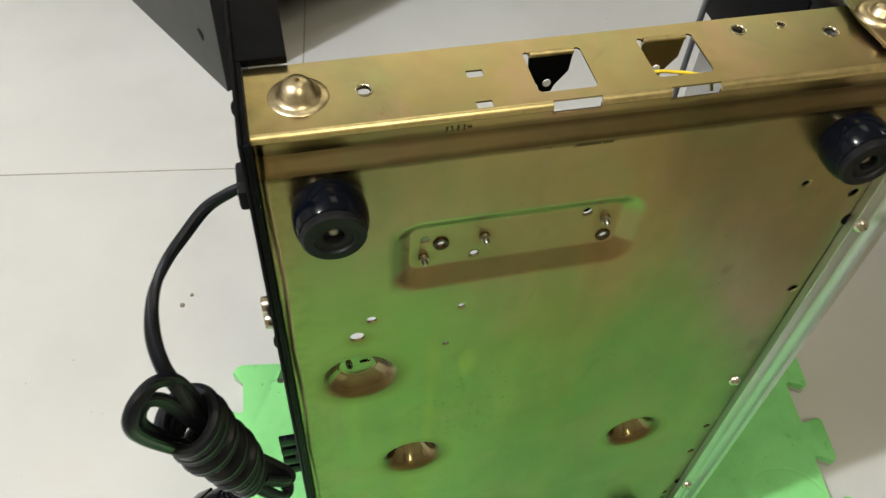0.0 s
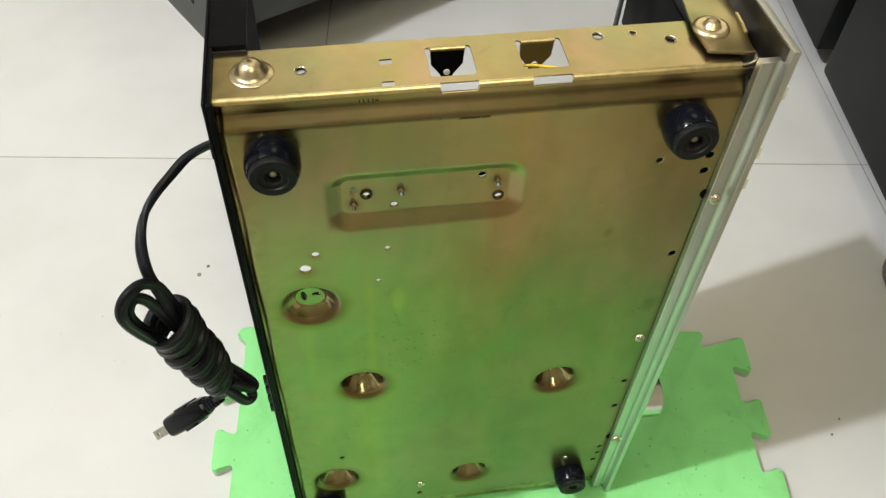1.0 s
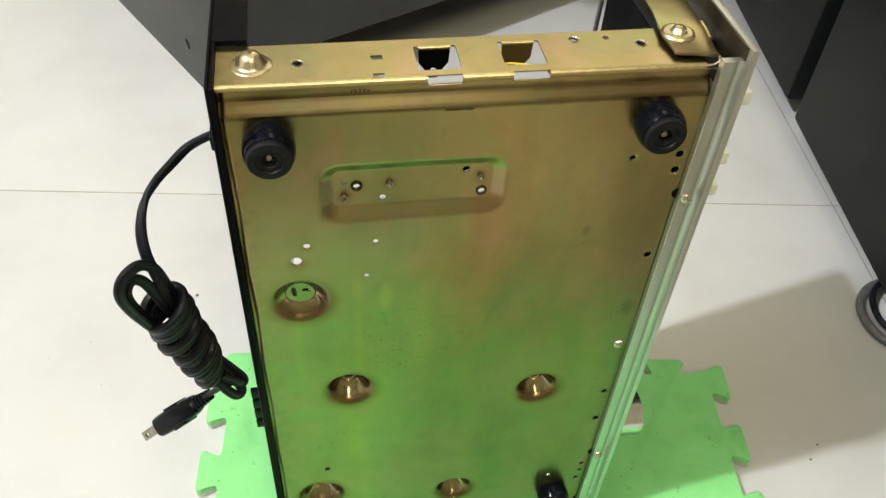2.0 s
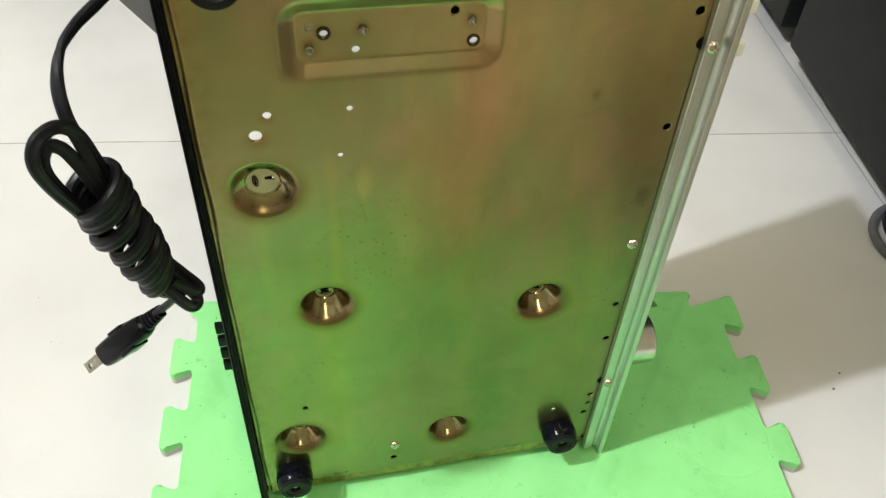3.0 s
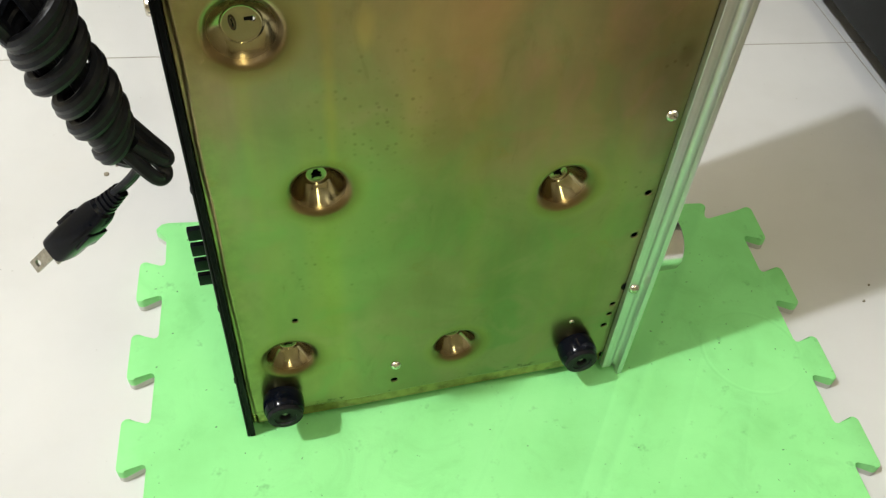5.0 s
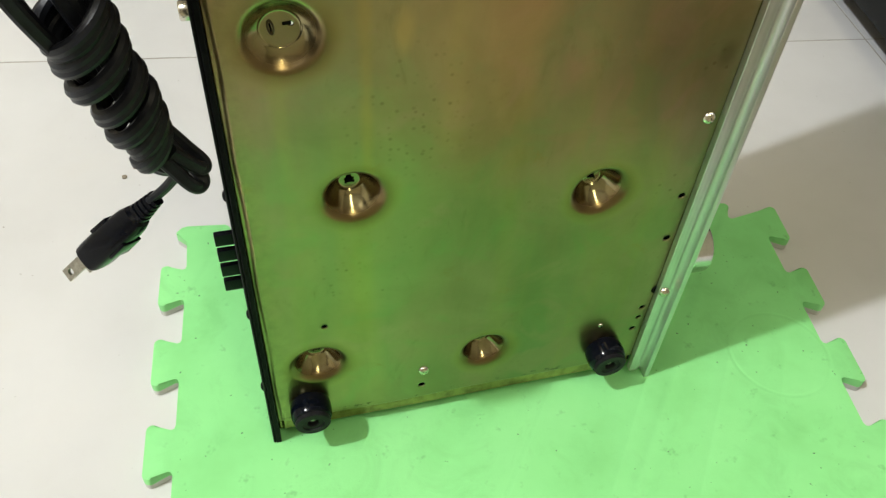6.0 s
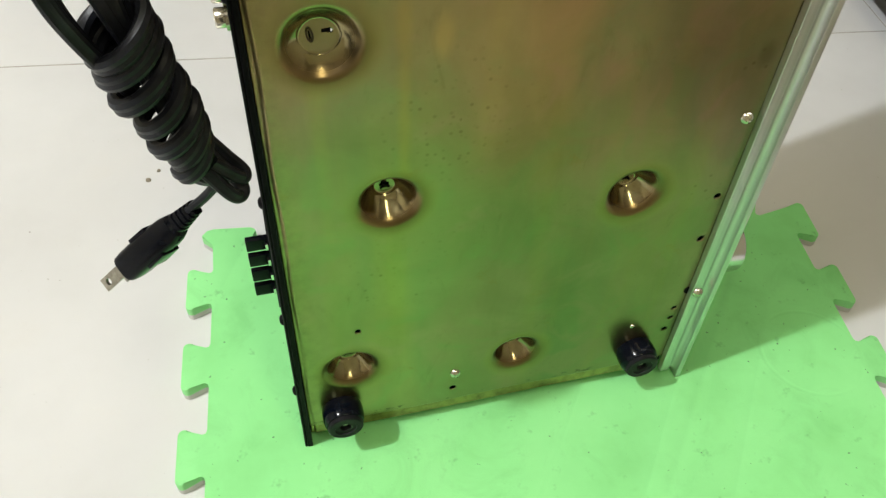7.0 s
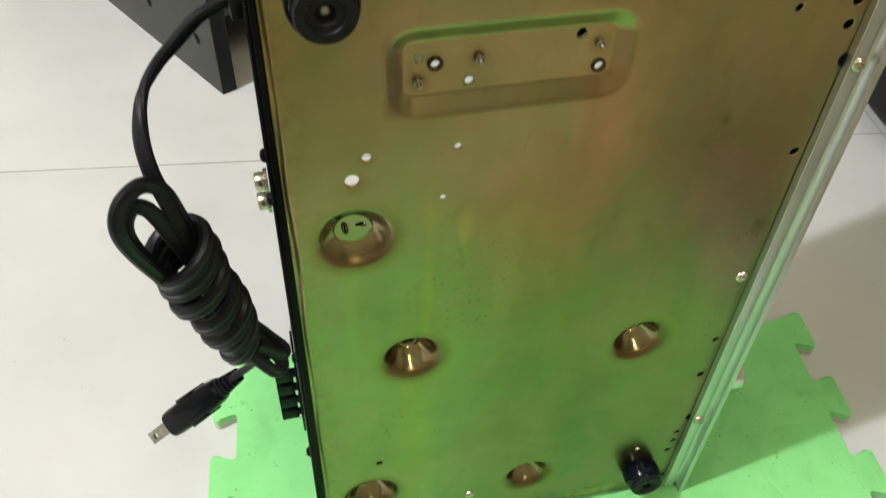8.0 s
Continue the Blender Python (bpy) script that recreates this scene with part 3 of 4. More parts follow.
def plate_depth(x, z):
    """How far the pressed bottom plate lies behind its main plane."""
    y = np.zeros_like(x)
    y += 0.0044 * np.clip((z - 0.4348) / 0.0060, 0.0, 1.0)                      # the step below the top edge
    y += 0.0008 * smooth((0.0092 + 0.0004 * np.sin(70 * z) - x) / 0.0016)       # the joggle along the back panel
    y += 0.0020 * smooth((0.0312 + 0.0004 * np.sin(60 * x) - z) / 0.0016)       # the crease of the lower margin
    y += 0.0045 * smooth((0.0192 - z) / 0.0016)                                 # the turned lower edge
    for cx, cz, rim, low, deep in DIMPLES:
        r = np.hypot(x - cx, z - cz)
        # a broad rounded lip, then a bowl that is steepest at the rim, and a small collar round the flat floor
        wide, lip = (rim * 1.15, 0.30) if low > 0.0075 else (rim * 1.26, 0.46)
        t = np.clip((wide - r) / (wide - low), 0.0, 1.0)
        u = np.clip(t - lip, 0.0, 1.0)
        bowl = np.where(t < lip, t * t / (2 * lip), lip / 2 + u - 0.30 * u * u / (1 - lip))
        y += deep * (0.94 * bowl / (lip / 2 + 0.70 * (1 - lip)) + 0.06 * smooth((t - 0.93) / 0.07))
    ax, az = np.abs(x - 0.0975) - 0.0500 + 0.0125, np.abs(z - 0.3840) - 0.0202 + 0.0125
    d = np.hypot(np.maximum(ax, 0), np.maximum(az, 0)) + np.minimum(np.maximum(ax, az), 0) - 0.0125
    t = np.clip(-d / 0.0085, 0.0, 1.0)                                          # the recess: a rounded lip, a crisp floor
    y += RECESS / 0.85 * np.where(t < 0.30, t * t / 0.60, t - 0.15)
    y += 0.00022 * np.sin(21 * x + 1.3 + 3 * np.sin(9 * z)) * np.cos(15 * z + 0.6) + 0.00010 * np.sin(47 * x + 25 * z)
    return y


def stops(a, b, wide, fine, zones):
    """Grid lines from a to b, closer together inside the zones."""
    out, v = [a], a
    while v < b - fine * 0.5:
        v = min(b, v + (fine if any(p - 0.001 < v < q for p, q in zones) else wide))
        out.append(v)
    return np.array(out)


def bottom_plate():
    near = [d[2] * 1.30 for d in DIMPLES]
    xs = stops(PX0, PX1, 0.00085, 0.00045, [(d[0] - r, d[0] + r) for d, r in zip(DIMPLES, near)])
    zs = stops(PZ0, PZ1, 0.00085, 0.00045, [(d[1] - r, d[1] + r) for d, r in zip(DIMPLES, near)] + [(0.0175, 0.0330)])
    zs = np.unique(np.concatenate([zs, np.linspace(0.4344, 0.4352, 7), np.linspace(0.4404, 0.4412, 7)]))
    nx, nz = len(xs), len(zs)
    x, z = np.meshgrid(xs, zs, indexing="ij")
    gone = np.zeros((nx - 1, nz - 1), bool)
    fx, fz = x.copy(), z.copy()
    for hx, hz, r in HOLES:
        r *= 1.3 if hx > 0.23 or hz < 0.12 else 1.0
        dx, dz = fx - hx, fz - hz
        d = np.hypot(dx, dz) + 1e-9
        mx, mz = (fx[:-1, :-1] + fx[1:, 1:]) / 2, (fz[:-1, :-1] + fz[1:, 1:]) / 2
        out = np.hypot(mx - hx, mz - hz) < r
        gone |= out
        cut, kept = np.zeros_like(fx, bool), np.zeros_like(fx, bool)
        for sx in (slice(0, -1), slice(1, None)):
            for sz in (slice(0, -1), slice(1, None)):
                cut[sx, sz] |= out
                kept[sx, sz] |= ~out
        rim = cut & kept
        x[rim] = (hx + dx / d * r)[rim]
        z[rim] = (hz + dz / d * r)[rim]
    # notches in the top edge, where the two louvres of the side wall begin
    for a, b in ((0.1025, 0.1195), (0.1440, 0.1620)):
        mx, mz = (fx[:-1, :-1] + fx[1:, 1:]) / 2, (fz[:-1, :-1] + fz[1:, 1:]) / 2
        gone |= (mx > a) & (mx < b) & (mz > 0.4448)
    y = plate_depth(x, z)
    verts = np.stack([x, y, z], -1).reshape(-1, 3)
    i, j = np.nonzero(~gone)
    a = i * nz + j
    quads = np.stack([a, a + nz, a + nz + 1, a + 1], -1)
    me = bpy.data.meshes.new("bottom_plate")
    me.from_pydata(verts.tolist(), [], quads.tolist())
    me.polygons.foreach_set("use_smooth", [True] * len(me.polygons))
    me.update()
    return me


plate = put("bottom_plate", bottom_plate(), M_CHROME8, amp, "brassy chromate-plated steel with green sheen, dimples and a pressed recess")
thick = plate.modifiers.new("thickness", "SOLIDIFY")
thick.thickness, thick.offset = 0.0010, -1.0


def rounded_loop(x0, x1, y0, y1, r, ears=False):
    """A closed outline of a square hole; its near corners are rounded, and ears are small slits at the far ones."""
    pts = []
    for cx, cy, a0 in ((x0 + r, y0 + r, 180), (x1 - r, y0 + r, 270)):
        pts += [(cx + r * math.cos(radians(a0 + 22.5 * k)), cy + r * math.sin(radians(a0 + 22.5 * k))) for k in range(5)]
    if ears:
        pts += [(x1, y1 + 0.0004), (x1 - 0.0008, y1 + 0.0014), (x1 - 0.0019, y1 + 0.0013), (x1 - 0.0024, y1), (x0 + 0.0024, y1), (x0 + 0.0019, y1 + 0.0013), (x0 + 0.0008, y1 + 0.0014), (x0, y1 + 0.0004)]
    else:
        pts += [(x1, y1), (x0, y1)]
    return pts


def round_loop(cx, cy, r, n=14):
    return [(cx + r * math.cos(2 * math.pi * k / n), cy + r * math.sin(2 * math.pi * k / n)) for k in range(n)]


def side_sheet(z0, z1, loops):
    """A side wall of the chassis in the plane of x and y, with openings through it."""
    bm = bmesh.new()
    edges = []
    for pts in [[(PX0, 0.0058), (0.2412, 0.0058), (0.2412, 0.0394), (PX0, 0.0375)]] + loops:
        vs = [bm.verts.new((x, y, z1)) for x, y in pts]
        edges += [bm.edges.new((vs[k], vs[(k + 1) % len(vs)])) for k in range(len(vs))]
    bmesh.ops.triangle_fill(bm, use_beauty=True, edges=edges, normal=(0, 0, 1))
    low = bmesh.ops.extrude_face_region(bm, geom=bm.faces[:])
    bmesh.ops.translate(bm, verts=[v for v in low["geom"] if isinstance(v, bmesh.types.BMVert)], vec=(0, 0, z0 - z1))
    return bm


WINDOWS = [(0.0992, 0.1200, 0.0102, 0.0300), (0.1412, 0.1622, 0.0112, 0.0312), (0.0778, 0.0835, 0.0214, 0.0250), (0.0775, 0.0830, 0.0060, 0.0094)]
SIDE_HOLES = ((0.0432, 0.0208, 0.0026), (0.1805, 0.0318, 0.0026), (0.1975, 0.0320, 0.0017), (0.2140, 0.0255, 0.0028))
SIDE_Z = 0.4490
LOOPS = [rounded_loop(*w, 0.0022, True) for w in WINDOWS[:2]] + [rounded_loop(*w, 0.0006) for w in WINDOWS[2:]] + [round_loop(x, y, 0.85 * r) for x, y, r in SIDE_HOLES]
part("side_wall", side_sheet(SIDE_Z - 0.0007, SIDE_Z, LOOPS), M_CHROME8, amp, "brassy steel side with two square windows")
part("side_wall", side_sheet(0.0160, 0.0172, []), M_CHROME8, amp)


def rolled_edge(z, gaps):
    """The rounded bend between the side wall and the bottom plate."""
    stops = [PX0] + [v for g in gaps for v in g] + [0.2412]
    for a, b in zip(stops[::2], stops[1::2]):
        line = [Vector((a + (b - a) * k / 6, 0, 0)) for k in range(7)]
        arc = []
        for r in (0.0024, 0.0012):
            ring = [(0.0061 + -r * math.sin(radians(t)), z - 0.0024 + r * math.cos(radians(t))) for t in np.linspace(0, 90, 9)]
            arc += ring if r == 0.0024 else ring[::-1]
        bm = bmesh.new()
        rings = [[bm.verts.new((q.x, y, zz)) for y, zz in arc] for q in line]
        n = len(arc)
        for p, q in zip(rings, rings[1:]):
            for j in range(n):
                bm.faces.new((p[j], p[(j + 1) % n], q[(j + 1) % n], q[j]))
        bm.faces.new(rings[0])
        bm.faces.new(rings[-1][::-1])
        part("rolled_edge", bm, M_EDGE_LIGHT, amp)


rolled_edge(SIDE_Z, [(0.1025, 0.1195), (0.1440, 0.1620)])


def lathe_part(name, profile, material, where, parent, label="", segs=24):
    """A turned part; where is its pose, with z of the profile along the pose's z."""
    return put(name, finish(revolve(profile, segs), name, 62.0), material, parent, label, where)


DOWN_Y = (90, 0, 0)      # z of a turned shape points to -y
# the pressed dome, rivets and hole rims on the side wall
lathe_part("dome", [(0.0098, 0.0), (0.0094, 0.0004), (0.0080, 0.0004), (0.0070, 0.0009), (0.0062, 0.0022), (0.0054, 0.0040), (0.0040, 0.0058), (0.0022, 0.0066), (0.0010, 0.0067), (0.0008, 0.0052), (0.0, 0.0052)], M_BRASS, pose(0.0222, 0.0212, SIDE_Z), amp, "brassy pressed dome", 40)
for hx, hy, r in SIDE_HOLES:
    rim = lathe_part("hole_rim", [(r * 1.16, 0.0), (r * 1.10, 0.0004), (r * 0.96, 0.0004), (r * 0.84, -0.0001), (r * 0.84, -0.0012)], M_STEEL, pose(hx, hy, SIDE_Z), amp, "", 20)
# tabs folded down inside the windows
for k, (x0, x1, y0, y1) in enumerate(WINDOWS[:2]):
    bm = bmesh.new()
    cx = (x0 + x1) / 2
    shape = [(x0 + 0.0025, 0.0), (x1 - 0.0025, 0.0), (x1 - 0.0030, -0.0080), (cx + 0.0032, -0.0135), (cx + 0.0020, -0.0165), (cx - 0.0020, -0.0165), (cx - 0.0032, -0.0135), (x0 + 0.0030, -0.0080)]
    a = [bm.verts.new((x, y1 - 0.0002, SIDE_Z - 0.0006 + dz)) for x, dz in shape]
    b = [bm.verts.new((x, y1 + 0.0010, SIDE_Z - 0.0006 + dz)) for x, dz in shape]
    bm.faces.new(a)
    bm.faces.new(b[::-1])
    for i in range(len(a)):
        j = (i + 1) % len(a)
        bm.faces.new((a[j], a[i], b[i], b[j]))
    part("fold", sweep([Vector((x0 + 0.0025 + (x1 - x0 - 0.005) * q / 4, y1 + 0.0003, SIDE_Z - 0.0004)) for q in range(5)], circle_profile(0.0011, 10)), M_EDGE_LIGHT, amp)
    tab = part("folded_tab", bm, M_CHROME8 if k else M_BLACK_STEEL, amp)
    # white disc for the lit floor seen through the tab's hole
    lathe_part("tab_hole", [(0.0016, 0.0), (0.0015, 0.0004), (0.0, 0.0004)], M_WHITE_METAL, pose(cx, y1 - 0.0002, SIDE_Z - 0.0130, *DOWN_Y), tab, "", 12)
part("yellow_wire", sweep(spline([(0.134, 0.030, 0.4290), (0.1415, 0.0205, 0.4432), (0.1520, 0.0185, 0.4442), (0.1630, 0.0150, 0.4432), (0.173, 0.024, 0.4290)]), circle_profile(0.0007, 8)), M_YELLOW, amp, "thin yellow wire inside")

# the back panel: a folded black sheet with its flanges
def slanted(x0, x1, x2, x3, y0, y1, z0, z1, bevel=0.0006):
    """A box whose x range goes from x0..x1 at the bottom to x2..x3 at the top."""
    bm = box(0, 1, y0, y1, z0, z1)
    for v in bm.verts:
        lo, hi = (x0, x1) if v.co.z < (z0 + z1) / 2 else (x2, x3)
        v.co.x = hi if v.co.x > 0.5 else lo
    if bevel:
        bmesh.ops.bevel(bm, geom=bm.edges[:], offset=bevel, segments=1, affect="EDGES")
    return bm


rear = part("back_panel", slanted(0.0008, 0.0026, 0.0022, 0.0040, -0.0025, 0.165, MAT_Z, 0.4530), M_BLACK_STEEL, amp, "black painted steel")
part("flange", slanted(0.0024, 0.0058, 0.0038, 0.0062, -0.0027, -0.0009, MAT_Z, 0.4525, 0.0004), M_BLACK_STEEL, rear)
part("flange", box(0.0038, 0.0056, -0.0008, 0.0376, 0.4440, 0.4522, 0.0004), M_BLACK_STEEL, rear)
part("flange", box(0.0038, 0.0205, 0.0378, 0.160, 0.4494, 0.4524, 0.0004), M_BLACK_STEEL, rear)
part("flange", box(0.0028, 0.0200, 0.0436, 0.160, 0.0135, 0.0150, 0.0004), M_BLACK_STEEL, rear)
for z, y in ((0.4360, 0.034), (0.3450, 0.015), (0.3220, 0.015), (0.2160, 0.013), (0.1250, 0.014), (0.0550, 0.013)):
    lathe_part("screw", [(0.0, 0.0022), (0.0016, 0.0020), (0.0028, 0.0012), (0.0031, 0.0), (0.0, 0.0)], M_BLACK_STEEL, pose(0.0008 + 0.0032 * z, y, z, 0, -90, 0), rear, "", 14)
for k in range(4):
    z = 0.0975 + 0.0133 * k
    clip = part("push_terminal", box(-0.0130, 0.0010, 0.0605, 0.0642, z - 0.0046, z + 0.0046, 0.0007), M_PLASTIC, rear, "black plastic push terminal")
    part("contact", box(-0.0022, 0.0008, 0.0587, 0.0607, z - 0.0036, z + 0.0010, 0.0003), M_ALU_BRIGHT, clip)
part("terminal_plate", box(-0.0006, 0.0008, 0.0540, 0.0900, 0.0860, 0.1460, 0.0005), M_PLASTIC, rear)
for z in (0.2935, 0.3055):
    jack = lathe_part("phono_jack", [(0.0058, 0.0), (0.0058, 0.0016), (0.0044, 0.0018), (0.0044, 0.0055), (0.0038, 0.0061), (0.0032, 0.0057), (0.0032, 0.0030), (0.0, 0.0030)], M_STEEL, pose(0.0012, 0.047, z, 0, -90, 0), rear, "nickel phono jack")
part("grommet", box(-0.0025, 0.0022, 0.0185, 0.0345, 0.4020, 0.4115, 0.0016), M_RUBBER, rear, "black rubber cord grommet")

# the front panel: a satin aluminium plate with its inner rail
front = part("front_panel", box(0.2553, 0.2590, -0.0078, 0.156, MAT_Z, 0.4625, 0.0006), M_ALU, amp, "satin aluminium front panel")
def extruded(profile, z0, z1):
    """A bar of one section, (x, y) pairs, from z0 to z1."""
    bm = bmesh.new()
    low, high = ([bm.verts.new((x, y, z)) for x, y in profile] for z in (z0, z1))
    bm.faces.new(low[::-1])
    bm.faces.new(high)
    for k in range(len(low)):
        j = (k + 1) % len(low)
        bm.faces.new((low[k], low[j], high[j], high[k]))
    return bm


RAIL = [(0.2444, -0.0002), (0.2444, -0.0041), (0.2447, -0.0044), (0.2496, -0.0044), (0.2506, -0.0042), (0.2514, -0.0036), (0.2521, -0.0029), (0.2529, -0.0027), (0.2537, -0.0030), (0.2544, -0.0038), (0.2550, -0.0050), (0.2553, -0.0062), (0.2553, -0.0002)]
part("rail", extruded(RAIL, 0.0185, 0.4550), M_ALU, front, "grooved aluminium edge rail")
# black strip, the shade of the gap given as colour
part("gap_strip", box(0.2432, 0.2444, 0.0012, 0.0042, 0.0250, 0.4330), M_BLACK_STEEL, amp, "black strip for the shade in the gap beside the rail")
# two unseen boxes, added so that the holes in front look dark
part("inner_box", box(0.2290, 0.2442, 0.0050, 0.0380, 0.0300, 0.4250, 0.001), M_HOLE_SHADE, amp, "unseen dark box added to darken the holes by the rail")
part("inner_shield", box(0.0150, 0.2000, 0.0200, 0.0400, 0.0300, 0.1300, 0.001), M_BLACK_STEEL, amp, "unseen black box added to darken the lower holes")
part("end_wall", box(0.0062, 0.0070, 0.0085, 0.0365, 0.0230, 0.4470), M_CHROME8, amp)
part("panel_lining", box(0.2546, 0.2552, -0.0040, 0.1540, 0.4300, 0.4618), M_SMUDGED, front, "dark smudged steel lining")
part("gusset", box(0.2414, 0.2545, 0.0064, 0.0340, 0.4440, 0.4450), M_SMUDGED, amp, "dark brown steel corner gusset")
part("gusset_edge", box(0.2412, 0.2545, 0.0052, 0.0063, 0.4444, 0.4455, 0.0003), M_DULL, amp, "thin steel edge")
part("inner_wall", box(0.2436, 0.2448, 0.0750, 0.150, 0.372, 0.4250, 0.0004), M_BLACK_STEEL, amp, "dark inner wall behind the front panel")
for z in (0.4145, 0.3735, 0.3495):
    lever = part("lever_switch", box(0.2592, 0.2832, 0.0210, 0.0295, z - 0.0042, z + 0.0042, 0.0012), M_WHITE_METAL, front, "bright white-metal lever switch")
lathe_part("volume_knob", [(0.0, 0.0), (0.0205, 0.0), (0.0205, 0.0020), (0.0195, 0.0030), (0.0195, 0.0370), (0.0185, 0.0385), (0.0, 0.0385)], M_ALU_BRIGHT, pose(0.2592, 0.0360, 0.0960, 0, 90, 0) @ Matrix.Diagonal((1, 1, 0.9, 1)), front, "bright aluminium volume knob", 48)

# the corner bracket on the upper side, towards the front panel
BRACKET = [(0.2264, 0.0126), (0.2276, 0.0113), (0.2462, 0.0083), (0.2474, 0.0093), (0.2489, 0.0215), (0.2502, 0.0350), (0.2530, 0.1250), (0.2300, 0.1250), (0.2284, 0.0520), (0.2252, 0.0270)]
bracket = part("corner_bracket", prism(BRACKET, SIDE_Z + 0.0020, SIDE_Z + 0.0034, 0.0004), M_CHROME8, amp, "brassy corner bracket")
part("bracket_lip", sweep(spline([(0.2270, 0.0128, SIDE_Z + 0.0024), (0.2278, 0.0114, SIDE_Z + 0.0025), (0.2370, 0.0098, SIDE_Z + 0.0026), (0.2460, 0.0084, SIDE_Z + 0.0025), (0.2472, 0.0094, SIDE_Z + 0.0024)]), circle_profile(0.0010, 8)), M_CHROME8, bracket)
part("bracket_edge", sweep(spline([(0.2484, 0.0215, SIDE_Z + 0.0038), (0.2492, 0.0290, SIDE_Z + 0.0042), (0.2498, 0.0370, SIDE_Z + 0.0040)]), circle_profile(0.0009, 8)), M_EDGE_LIGHT, bracket)
part("bracket_hook", sweep(spline([(0.2466, 0.0092, SIDE_Z + 0.0022), (0.2484, 0.0082, SIDE_Z + 0.0012), (0.2482, 0.0068, SIDE_Z - 0.0006), (0.2450, 0.0066, SIDE_Z - 0.0022), (0.2420, 0.0078, SIDE_Z - 0.0030)]), circle_profile(0.0009, 8)), M_DULL, bracket)
part("bracket_stay", box(0.2300, 0.2440, 0.0400, 0.1200, SIDE_Z + 0.0002, SIDE_Z + 0.0019, 0.0004), M_CHROME8, bracket)
lathe_part("bracket_dome", [(0.0088, 0.0), (0.0082, 0.0014), (0.0064, 0.0020), (0.0048, 0.0014), (0.0040, 0.0016), (0.0034, 0.0036), (0.0016, 0.0044), (0.0, 0.0045)], M_BRASS, pose(0.2336, 0.0275, SIDE_Z + 0.0033), bracket, "", 32)
part("inner_wire", sweep(spline([(0.2315, 0.128, 0.431), (0.2318, 0.131, 0.39), (0.2312, 0.130, 0.33), (0.232, 0.128, 0.26)]), circle_profile(0.0016, 8)), M_GREY_PLASTIC, amp, "grey wire inside the chassis")


# screws with a cross recess, on a shared mesh
def screw_mesh(r, h):
    bm = revolve([(0.0, h), (r * 0.45, h * 0.95), (r * 0.8, h * 0.62), (r * 0.98, h * 0.2), (r, 0.0), (0.0, 0.0)], 20)
    return finish(bm, "screw")


SCREW, SMALL_SCREW = screw_mesh(0.0036, 0.0027), screw_mesh(0.0017, 0.0012)
SLOT = finish(box(-0.0016, 0.0016, -0.00030, 0.00030, 0, 0.00262), "slot")
SLOT_S = finish(box(-0.0010, 0.0010, -0.0002, 0.0002, 0, 0.0013), "slot")


def screw(x, y, z, parent, small=False, spin=20):
    s = put("screw", SMALL_SCREW if small else SCREW, M_STEEL, parent, "bright steel cross-head screw", pose(x, y, z, *DOWN_Y))
    for a in (spin, spin + 90):
        put("slot", SLOT_S if small else SLOT, M_HOLE_SHADE, s, "", pose(x, y, z, *DOWN_Y) @ pose(0, 0, 0, 0, 0, a))


screw(0.2382, 0.0, 0.2368, amp, spin=10)
screw(0.0980, 0.0, 0.0600, amp, spin=35)
screw(0.2480, -0.0044, 0.3690, amp, spin=0)
screw(0.2480, -0.0044, 0.1035, amp, spin=25)
screw(0.2135, 0.0, 0.0735, amp, True, 15)

# a worn stamp on the band below the upper edge
STAMP = finish(box(-0.0003, 0.0003, -0.0002, 0.0001, -0.0011, 0.0011), "stamp_bar")
for k, (dx, turn, tall) in enumerate(((-0.0036, 8, 0.8), (-0.0018, -10, 1.0), (0.0002, 4, 0.9), (0.0022, 0, 1.0), (0.0040, 84, 0.7))):
    put("stamp_bar", STAMP, M_BROWN_STEEL, amp, "worn dark stamp mark", pose(0.0708 + dx, 0.0043, 0.4432, 0, turn, 0) @ Matrix.Diagonal((1, 1, tall, 1)))

# studs and nuts in the pressed recess, and in the dimples
STUD = finish(revolve([(0.0, 0.0040), (0.0008, 0.0038), (0.0012, 0.0030), (0.0012, 0.0016), (0.0019, 0.0014), (0.0020, 0.0), (0.0, 0.0)], 14), "stud")
for x, z in ((0.0615, 0.3785), (0.0850, 0.3860), (0.1330, 0.3870)):
    put("stud", STUD, M_DULL, amp, "small steel stud", pose(x, RECESS, z, *DOWN_Y))
for x, z in ((0.0680, 0.3855), (0.1340, 0.3770)):
    lathe_part("bushing", [(0.0019, -0.0006), (0.0019, 0.0007), (0.0028, 0.0009), (0.0031, 0.0004), (0.0031, -0.0002)], M_BROWN_STEEL, pose(x, RECESS, z, *DOWN_Y), amp, "dark ring round a hole", 20)
# a plate added behind this hole to give it a tan tone
lathe_part("boss", [(0.0018, 0.0), (0.0018, 0.0003), (0.0, 0.0003)], M_DULL, pose(0.0620, RECESS + 0.001, 0.3885, *DOWN_Y), amp, "dull plate added to fill a hole", 16)
# a disc that paints the shade behind one hole of the recess
lathe_part("blind_hole", [(0.0030, 0.0), (0.0030, 0.0004), (0.0, 0.0004)], M_HOLE_SHADE, pose(0.1250, RECESS + 0.003, 0.3920, *DOWN_Y), amp, "dark disc for the shade behind a hole", 16)
SLIT = finish(box(-0.0008, 0.0008, -0.0024, 0.0024, 0.0, 0.0004, 0.00015), "slit")
OVAL = [Vector((0.0011 * math.cos(a), 0.0030 * math.sin(a), 0.0003)) for a in np.linspace(0, 2 * math.pi, 25)]
EYELET = finish(sweep(OVAL, circle_profile(0.00042, 8), lambda k: Vector((0, 0, 1))), "eyelet")
